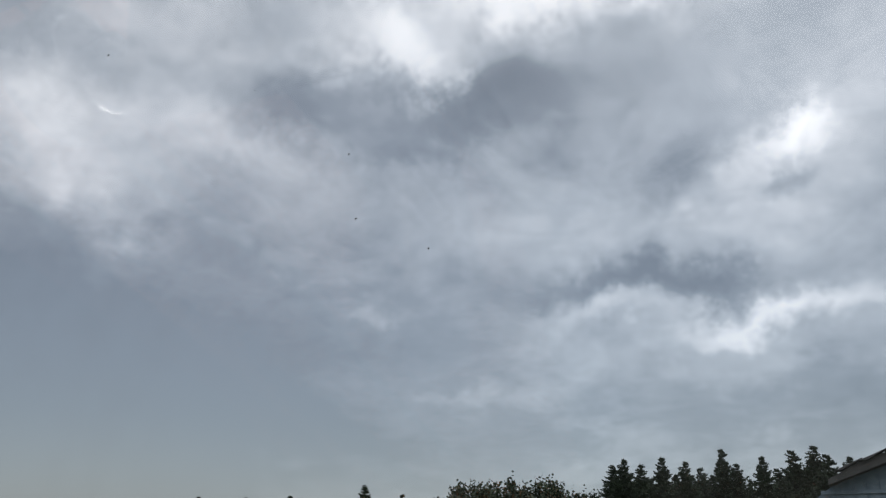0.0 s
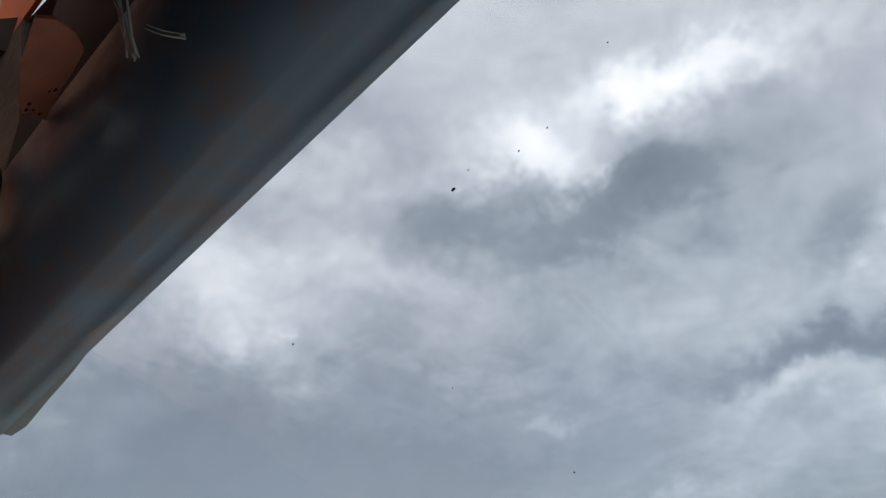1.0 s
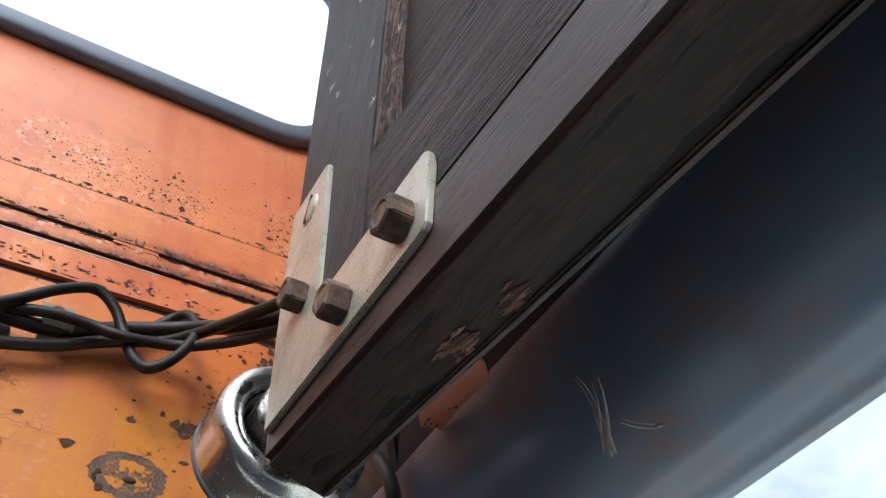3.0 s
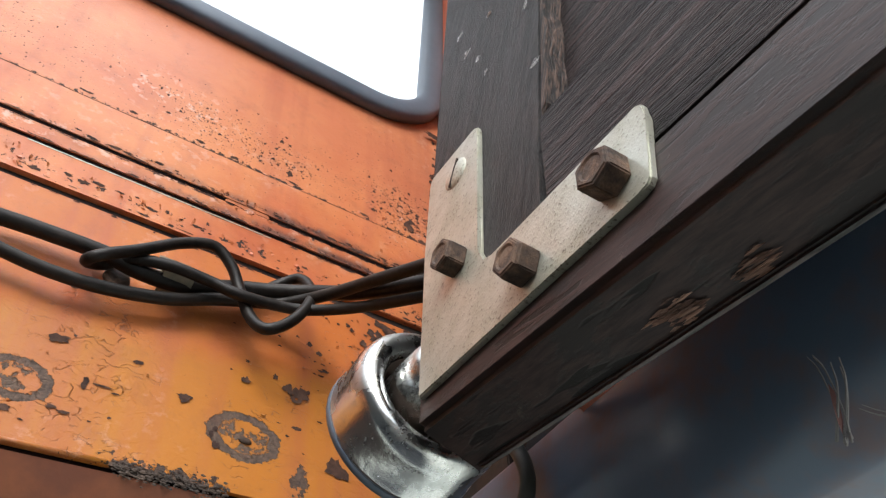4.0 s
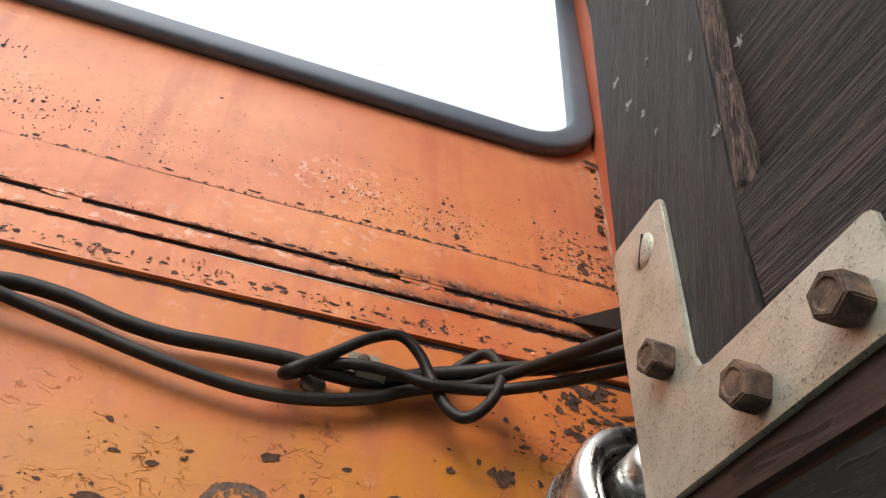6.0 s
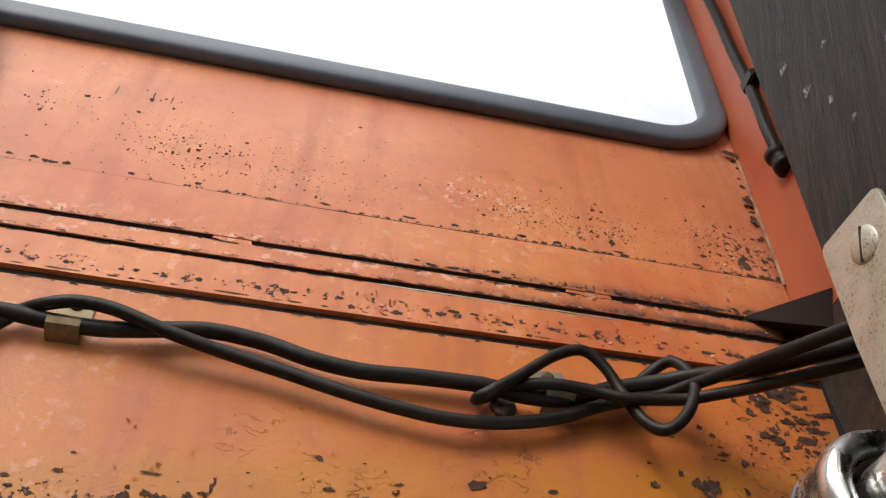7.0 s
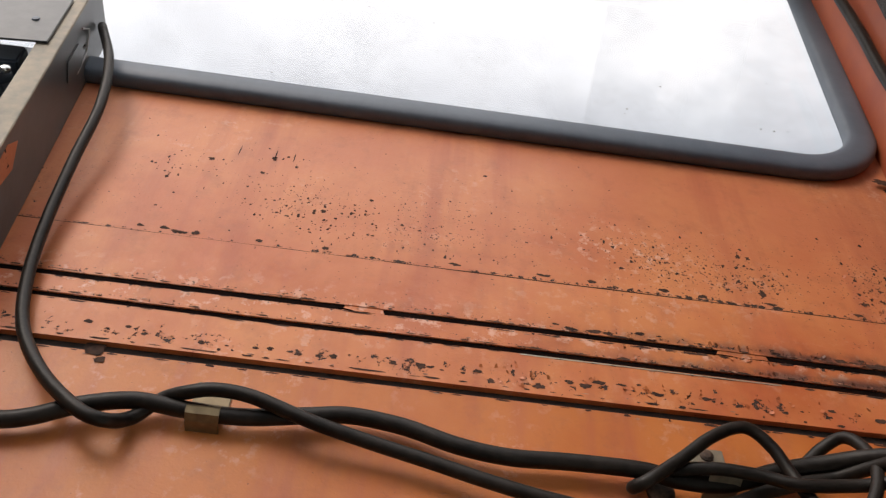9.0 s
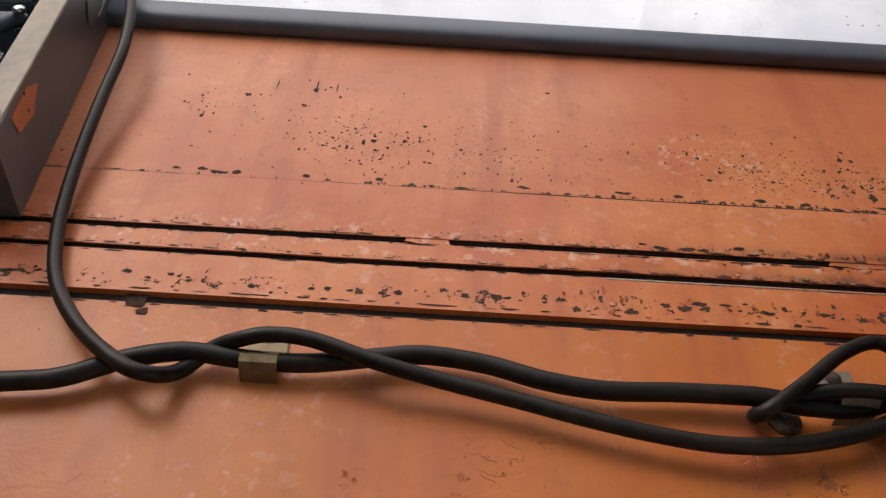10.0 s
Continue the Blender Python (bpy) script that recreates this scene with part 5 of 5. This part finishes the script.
while x < 0.45:
    w = min(0.005, flake_rng.lognormvariate(-6.35, 0.6))
    z = -0.0555 + flake_rng.gauss(0.0035, 0.0035)
    if z > -0.0615:
        blotch(flakes, x, z + SLOPE * x, w, w * flake_rng.uniform(0.35, 0.8), -0.0037, 10)
    x += flake_rng.uniform(0.004, 0.018)
# along the slots near the corner
for _ in range(70):
    x = flake_rng.uniform(0.15, 0.465)
    z = flake_rng.choice((0.004, 0.007, -0.007, -0.003 + 0.0))
    w = min(0.0028, flake_rng.lognormvariate(-6.5, 0.5))
    if -0.0045 > z or z > 0.0015:
        blotch(flakes, x, z + SLOPE * x, w * 1.6, w * 0.6, sheet_y(z) - 0.0002, 9)
# worn dark edges along every slot, and pale nicks
nicks = bmesh.new()
for z_, up in ((0.0012, 1), (-0.0068, -1), (-0.0218, 1), (-0.0296, -1), (-0.0618, 1), (-0.0702, -1)):
    x = -0.27
    while x < 0.45:
        w = min(0.011, flake_rng.lognormvariate(-5.6, 0.6))
        t_ = flake_rng.uniform(0.0003, 0.0008) * (1.5 if x > 0.2 else 1.0)
        blotch(flakes, x, z_ + up * t_ * 0.6 + SLOPE * x, w, t_, sheet_y(z_ + up * 0.0008) - 0.0002, 9, 0.35)
        if flake_rng.random() < 0.3:
            xx = x + flake_rng.uniform(-0.01, 0.01)
            blotch(nicks, xx, z_ + up * flake_rng.uniform(0.001, 0.0028) + SLOPE * xx, flake_rng.uniform(0.0006, 0.0022), flake_rng.uniform(0.0003, 0.0008), sheet_y(z_ + up * 0.002) - 0.0003, 9, 0.5)
        x += w + flake_rng.uniform(0.004, 0.030)
part("bleached_nicks", nicks, M_FILLER, front_wall, "pale nicks along the slots")["kind"] = "stuff"
# hairline cracks across the welded bridges
for xa, za, xb, zb in ((-0.001, -0.0036, 0.028, -0.0058), (0.268, -0.0040, 0.318, -0.0052)):
    pts = [(xa + (xb - xa) * f, -0.0012, za + (zb - za) * f + SLOPE * (xa + (xb - xa) * f) + 0.0006 * math.sin(9 * f)) for f in (0, 0.25, 0.5, 0.75, 1)]
    part("hairline_crack", tube(smooth_path(pts, 4), 0.0005, 6), M_BLACK, front_wall, "dark crack across the weld")
# the lower sheet: by the cup, and the ragged old coat away from the door
for cx, cz, sx, sz, n, size in ((0.40, -0.115, 0.035, 0.035, 90, 0.0016), (0.435, -0.10, 0.02, 0.025, 44, 0.0022), (0.365, -0.172, 0.03, 0.014, 10, 0.0026), (0.23, -0.185, 0.09, 0.018, 10, 0.0014), (0.345, -0.21, 0.02, 0.02, 4, 0.0025),
                                (-0.10, -0.235, 0.09, 0.014, 70, 0.0030), (-0.22, -0.225, 0.05, 0.015, 40, 0.0035), (0.03, -0.245, 0.08, 0.010, 40, 0.0028), (0.12, -0.256, 0.05, 0.004, 10, 0.0025), (0.10, -0.20, 0.12, 0.02, 8, 0.0014)):
    for _ in range(n):
        x, z = flake_rng.gauss(cx, sx), flake_rng.gauss(cz, sz)
        if x > 0.452 or z > -0.072 or z < -0.264:
            continue
        k_ = 0.6 * size * flake_rng.lognormvariate(0, 0.6)
        blotch(flakes, x, z + SLOPE * x, k_ * flake_rng.uniform(0.8, 1.5), k_ * flake_rng.uniform(0.4, 0.9), -0.0003 - flake_rng.uniform(0, 0.0002), 9, 0.45)
blotch(flakes, -0.1462, -0.0690, 0.0075, 0.0070, -0.0006, 12, 0.2)
blotch(flakes, -0.140, -0.0795, 0.0035, 0.0025, -0.0006, 9, 0.3)
for x, z, rx, rz in ((0.1967, -0.1901, 0.0055, 0.0035), (0.276, -0.2029, 0.0038, 0.0036), (0.3123, -0.1713, 0.0030, 0.0030), (0.3512, -0.1666, 0.0052, 0.0048), (0.342, -0.1655, 0.0030, 0.0030),
                     (0.333, -0.1600, 0.0022, 0.0026), (0.2187, -0.2162, 0.0022, 0.0042), (0.228, -0.2140, 0.0052, 0.0008), (0.237, -0.2165, 0.0030, 0.0007), (0.3813, -0.2193, 0.0062, 0.0070), (0.296, -0.2230, 0.0016, 0.0026),
                     (0.300, -0.2295, 0.0022, 0.0024), (0.298, -0.2180, 0.0016, 0.0016), (0.2050, -0.2385, 0.0030, 0.0012), (0.2120, -0.2400, 0.0035, 0.0010), (0.159, -0.2560, 0.0035, 0.0030)):
    blotch(flakes, x, z, rx, rz, -0.0007, 16, 0.55)
CUP_CHIPS = [(0.4099, -0.0825, 0.0060, 0.0072), (0.4138, -0.0911, 0.0035, 0.0082), (0.4261, -0.0732, 0.0082, 0.0056), (0.4353, -0.0740, 0.0073, 0.0056), (0.4435, -0.0664, 0.0053, 0.0044), (0.3996, -0.0974, 0.0039, 0.0024), (0.4283, -0.1004, 0.0045, 0.0024), (0.4085, -0.1166, 0.0048, 0.0034), (0.4146, -0.1190, 0.0043, 0.0033), (0.4033, -0.1161, 0.0028, 0.0034), (0.4123, -0.1101, 0.0034, 0.0023), (0.4185, -0.1258, 0.0028, 0.0027), (0.4530, -0.0898, 0.0072, 0.0018), (0.4621, -0.0878, 0.0072, 0.0019), (0.4405, -0.0979, 0.0045, 0.0024), (0.4396, -0.0844, 0.0051, 0.0018), (0.3475, -0.1732, 0.0051, 0.0031), (0.3441, -0.1675, 0.0025, 0.0037), (0.3552, -0.1642, 0.0025, 0.0024), (0.3815, -0.1438, 0.0022, 0.0025), (0.3771, -0.1679, 0.0022, 0.0024), (0.3682, -0.1392, 0.0040, 0.0015), (0.3894, -0.0865, 0.0019, 0.0018)]
LOW_CHIPS = [(0.0023, -0.2262, 0.0021, 0.0036), (-0.0004, -0.2292, 0.0024, 0.0021), (0.0115, -0.2237, 0.0025, 0.0022), (0.0176, -0.2248, 0.0020, 0.0018), (0.0222, -0.2255, 0.0031, 0.0018), (0.0177, -0.2321, 0.0038, 0.0031), (0.0234, -0.2339, 0.0032, 0.0028), (0.0081, -0.2349, 0.0038, 0.0035), (0.0026, -0.2394, 0.0032, 0.0028), (0.0110, -0.2308, 0.0025, 0.0018), (0.0337, -0.2219, 0.0029, 0.0022), (0.0417, -0.2197, 0.0023, 0.0017), (0.0456, -0.2144, 0.0014, 0.0030), (0.0466, -0.2103, 0.0009, 0.0023), (0.0345, -0.2327, 0.0030, 0.0014), (0.0379, -0.2241, 0.0025, 0.0010), (0.0126, -0.2107, 0.0046, 0.0007), (0.1091, -0.2064, 0.0028, 0.0012), (0.1312, -0.2099, 0.0036, 0.0019), (0.1480, -0.2025, 0.0026, 0.0015)]
for x, z, rx, rz in CUP_CHIPS + LOW_CHIPS:
    blotch(flakes, x, z, rx, rz, -0.0008, 20, 0.75)
flake_ob = part("paint_flakes", flakes, M_RUST, front_wall, "dark bare spots where paint has flaked off")
flake_ob["kind"] = "stuff"


bm = lathe([(0.0050, 0.0), (0.0042, 0.0016), (0.0025, 0.0028), (0.0004, 0.0030)], 16)
bm.transform(Matrix.Translation((0.3180, -0.0002, -0.2195)) @ Matrix.Rotation(radians(90), 4, "X") @ Matrix.Diagonal((0.9, 0.5, 0.6, 1.0)))
part("rivet_stub", bm, M_BOLT, front_wall, "small rusted stub", smooth=True)
bm = lathe([(0.009, 0.0), (0.0085, 0.002), (0.006, 0.003), (0.0005, 0.0032)], 20)
bm.transform(Matrix.Translation((0.2165, -0.0005, -0.1255)) @ Matrix.Rotation(radians(90), 4, "X"))
part("screw_head", bm, M_BOLT, front_wall, smooth=True)
# bare line under the middle slot, and the filler seam up the corner
bm = box((0.13, -0.0039, -0.0302), (0.315, -0.0034, -0.0294))
for v in bm.verts:
    v.co.z += SLOPE * v.co.x
part("bare_edge", bm, M_ZINC, front_wall, "thin bare metal edge")
bm = tube(smooth_path([(right_end(z) - 0.0008 + 0.0006 * math.sin(70 * z), -0.0022, z) for z in (0.058, 0.10, 0.14, 0.18, 0.22, 0.262)], 4), 0.0017, 8)
part("filler_seam", bm, M_FILLER, front_wall, "cracked pale filler seam")
flk = bmesh.new()
for _ in range(26):
    z = flake_rng.uniform(0.06, 0.27)
    blotch(flk, right_end(z) + flake_rng.gauss(-0.005, 0.004), z, flake_rng.uniform(0.001, 0.004), flake_rng.uniform(0.001, 0.004), -0.0007, 8, 0.4)
blotch(flk, 0.484, 0.268, 0.011, 0.006, -0.0048, 10, 0.5)
for x, z, r in ((0.478, 0.180, 0.007), (0.4755, 0.150, 0.006), (0.462, 0.062, 0.009), (0.446, 0.082, 0.007), (0.470, 0.090, 0.004)):
    blotch(flk, x, z, r * 0.8, r, -0.0046 if x > 0.472 else -0.0008, 12, 0.6)
part("corner_flakes", flk, M_RUST, front_wall, "dark flaked spots along the corner seam")["kind"] = "stuff"

pts = []
x = -1.1
while x < 0.466:
    pts.append((x, -0.0003, 0.0543 + SLOPE * x + flake_rng.uniform(-0.0003, 0.0003)))
    x += 0.02
part("seam_line", tube(smooth_path(pts, 2), 0.0006, 6), M_RUST, front_wall, "thin dark seam between two sheets")

curl = bmesh.new()


def curled_flake(x, z, size, lift):
    """A small scale of paint standing off the sheet at one edge."""
    y = sheet_y(z - SLOPE * x) - 0.0003
    a = flake_rng.uniform(0, 6.28)
    u, v = Vector((math.cos(a), 0, math.sin(a))) * size, Vector((-math.sin(a), 0, math.cos(a))) * size * flake_rng.uniform(0.5, 1.0)
    c = Vector((x, y, z))
    pts = [c - u - v * 0.6, c - u * 0.1 - v * flake_rng.uniform(0.7, 1.1), c + u * flake_rng.uniform(0.7, 1.1) - v * 0.2, c + u * 0.6 + v * flake_rng.uniform(0.5, 1.0), c - u * 0.5 + v * 0.8]
    for i in (2, 3):
        pts[i].y -= lift
    vs = [curl.verts.new(p) for p in pts]
    curl.faces.new((vs[0], vs[1], vs[4]))
    curl.faces.new((vs[1], vs[2], vs[3], vs[4]))


for _ in range(330):
    zone = flake_rng.random()
    if zone < 0.35:
        x, z = flake_rng.uniform(0.2, 0.465), flake_rng.choice((0.0035, 0.006, -0.0205, -0.018, -0.009)) + flake_rng.gauss(0, 0.0012)
    elif zone < 0.55:
        x, z = flake_rng.gauss(0.41, 0.035), flake_rng.gauss(-0.125, 0.03)
    elif zone < 0.75:
        x, z = flake_rng.uniform(0.1, 0.42), flake_rng.gauss(-0.050, 0.006)
    elif zone < 0.88:
        x, z = flake_rng.gauss(0.42, 0.03), flake_rng.gauss(0.05, 0.035)
    else:
        x, z = flake_rng.uniform(-0.05, 0.36), flake_rng.gauss(-0.205, 0.02)
    if x > 0.462 or z < -0.255 or -0.0735 < z < -0.061 or -0.0305 < z < -0.0215 or -0.0075 < z < 0.0015:
        continue
    curled_flake(x, z + SLOPE * x, flake_rng.uniform(0.0008, 0.0026), flake_rng.uniform(0.0004, 0.0016))
part("curled_flakes", curl, M_ORANGE, front_wall, "small curled scales of loose paint")["kind"] = "stuff"

# ---- on the dark soffit ----
ragged = random.Random(5)
tab_outline = [(0.4175, -0.2515), (0.4210, -0.2465), (0.4243, -0.2425), (0.4262, -0.2460), (0.4285, -0.2440), (0.4318, -0.2465), (0.4350, -0.2452), (0.4290, -0.2720), (0.4262, -0.2900),
               (0.4222, -0.3090), (0.4128, -0.3185), (0.4023, -0.3203), (0.3950, -0.3150), (0.4050, -0.2800)]
bm = bmesh.new()
va = [bm.verts.new((x, y, -0.2139)) for x, y in tab_outline]
vb = [bm.verts.new((x, y, -0.2119)) for x, y in tab_outline]
bm.faces.new(va)
bm.faces.new(vb[::-1])
for i in range(len(va)):
    j = (i + 1) % len(va)
    bm.faces.new((va[i], vb[i], vb[j], va[j]))
part("orange_tab", bm, M_TAB, header, "ragged orange painted tab")
bm = bmesh.new()
for x, y in ((0.4235, -0.2480), (0.4262, -0.2500), (0.4225, -0.2530), (0.4300, -0.2490), (0.4250, -0.2700), (0.4262, -0.2730)):
    pts = [(x + 0.0009 * math.cos(a) * ragged.uniform(0.4, 1.3), y + 0.0022 * math.sin(a) * ragged.uniform(0.4, 1.3), -0.2142) for a in (0, 1, 2, 3, 4, 5.2)]
    bm.faces.new([bm.verts.new(p) for p in pts])
part("paint_chip", bm, M_RUST, header, "dark chips in the orange tab")


def wisp(strands, label):
    """Torn strands of web hanging outside the rail."""
    bm = bmesh.new()
    for r_, pts in strands:
        for _ in range(3):
            jig = Vector((ragged.gauss(0, 0.0008), ragged.gauss(0, 0.0008), ragged.gauss(0, 0.0005)))
            tube([p + jig for p in smooth_path(pts, 5)], r_, 5, bm, taper=lambda f: 0.5 + f)
    return tagged(link_mesh("cobweb", bm, M_SHADEWEB), label, "cobweb", "cobwebs on the door")


wisp([(0.00028, [(0.3770, -0.4205, -0.2790), (0.3802, -0.4217, -0.2831), (0.3880, -0.4200, -0.2930), (0.3945, -0.4165, -0.2997)]),
      (0.00040, [(0.3827, -0.4270, -0.2820), (0.3860, -0.4255, -0.2890), (0.3950, -0.4160, -0.2998)]),
      (0.00055, [(0.3938, -0.4170, -0.2985), (0.3952, -0.4160, -0.2999)])], "torn pale cobweb hanging outside the door's rail")
wisp([(0.00022, [(0.3940, -0.4240, -0.2915), (0.3990, -0.4262, -0.2925), (0.4044, -0.4290, -0.2925)]),
      (0.00050, [(0.4035, -0.4285, -0.2926), (0.4050, -0.4292, -0.2922)])], "thin strand of cobweb beside the torn one")
bm = bmesh.new()
leaf = [(0.3835, -0.4215, -0.2865), (0.3862, -0.4222, -0.2895), (0.3905, -0.4195, -0.2960), (0.3925, -0.4172, -0.2985), (0.3895, -0.4185, -0.2965), (0.3858, -0.4202, -0.2920)]
va = [bm.verts.new(p) for p in leaf]
vb = [bm.verts.new((x + 0.0004, y + 0.0003, z)) for x, y, z in leaf]
bm.faces.new(va)
bm.faces.new(vb[::-1])
for i in range(6):
    bm.faces.new((va[i], vb[i], vb[(i + 1) % 6], va[(i + 1) % 6]))
tagged(link_mesh("dead_leaf", bm, M_SMEAR), "reddish dead leaf caught in the hanging cobweb", "leaf")

# ---- bare spots under the rail ----
for cr, cn, w, n in ((0.1335, 0.0222, 0.0095, 60), (0.1640, 0.0225, 0.0065, 30)):
    bm = bmesh.new()
    for _ in range(n):
        r = cr + flake_rng.gauss(0, w * 0.5)
        d = cn + max(-0.0055, min(0.0040, flake_rng.gauss(0, 0.0021))) + 0.12 * (r - cr)
        l, e = flake_rng.uniform(0.0015, 0.0048), flake_rng.uniform(0.0003, 0.0008)
        out = 0.0004 + 0.0006 * flake_rng.random()
        vs = [(r + u, -0.014 - 0.3 * (d + v) - out, d + v) for u, v in ((-l, 0.0), (-0.3 * l, e), (l, 0.5 * e), (0.2 * l, -e))]
        bm.faces.new([bm.verts.new((u, v, z)) for u, z, v in vs])
    in_door(bm)
    part("bare_splinters", bm, M_PALE, door, "pale splintered spot")

# ---- cobwebs on the stile ----


def web(r, s, size):
    bm = bmesh.new()
    pts = []
    for i in range(16):
        a, f = flake_rng.uniform(0, 6.28), size * 0.38 * flake_rng.random()
        pts.append((r + f * math.cos(a) + size * 0.02 * i, -0.0006 - 0.0012 * flake_rng.random(), s + 1.3 * f * math.sin(a)))
    tube(smooth_path(pts, 4), 0.00016, 4, bm)
    ob = link_mesh("cobweb", in_door(bm), M_WEB)
    return tagged(ob, "tuft of grey cobweb on the dark wood", "cobweb", "cobwebs on the door")


for r, s, size in ((0.045, 0.255, 0.010), (0.030, 0.285, 0.012), (0.060, 0.30, 0.008), (0.100, 0.245, 0.010), (0.103, 0.168, 0.012), (0.020, 0.33, 0.012), (0.075, 0.36, 0.010), (0.055, 0.225, 0.006), (0.135, 0.205, 0.012)):
    web(r, s, size)

# ---- specks on the side window ----
specks = bmesh.new()
for y, z, r in ((-0.4939, -0.3582, 0.00088), (-0.5207, -0.3566, 0.00041), (-0.42, -0.3895, 0.00050), (-0.5394, -0.4799, 0.00030), (-0.5613, -0.4921, 0.00032), (-0.5315, -0.3534, 0.00041), (-0.5548, -0.3331, 0.00038), (-0.4405, -0.3015, 0.00026), (-0.478, -0.3342, 0.00026), (-0.4813, -0.3374, 0.00019), (-0.477, -0.3417, 0.00019), (-0.5343, -0.4597, 0.00028), (-0.5001, -0.3534, 0.00032), (-0.4264, -0.386, 0.00026), (-0.4957, -0.4277, 0.00026)):
    vs = [specks.verts.new((glass_x(z) - 0.0008, y + r * (1 + flake_rng.uniform(-0.3, 0.3)) * math.cos(i), z + r * 0.8 * math.sin(i))) for i in (0.0, 0.9, 1.8, 2.7, 3.6, 4.5, 5.4)]
    specks.faces.new(vs)
part("specks", specks, M_SPECK, side_window, "dark specks of dirt")["kind"] = "stuff"
specks = bmesh.new()
for _ in range(60):
    x, z, r = flake_rng.uniform(-0.25, 0.47), 0.29 + abs(flake_rng.gauss(0, 0.12)), flake_rng.uniform(0.0004, 0.0013)
    vs = [specks.verts.new((x + r * (1 + flake_rng.uniform(-0.3, 0.3)) * math.cos(i), -0.0030, z + r * math.sin(i))) for i in (0.0, 1.0, 2.0, 3.0, 4.0, 5.2)]
    specks.faces.new(vs)
part("specks", specks, M_SPECK, front_window, "dark specks of dirt")["kind"] = "stuff"

# loop of hose in the corner below the cup
HOSE = [(0.4300, -0.178, -0.205), (0.4300, -0.196, -0.222), (0.4290, -0.207, -0.240), (0.4285, -0.206, -0.254), (0.4300, -0.196, -0.263), (0.4330, -0.180, -0.262)]
tagged(link_mesh("hose", tube(smooth_path(HOSE, 6), 0.0045, 12), M_HOSE, True), "short dark hose bent in the dark corner", "hose")
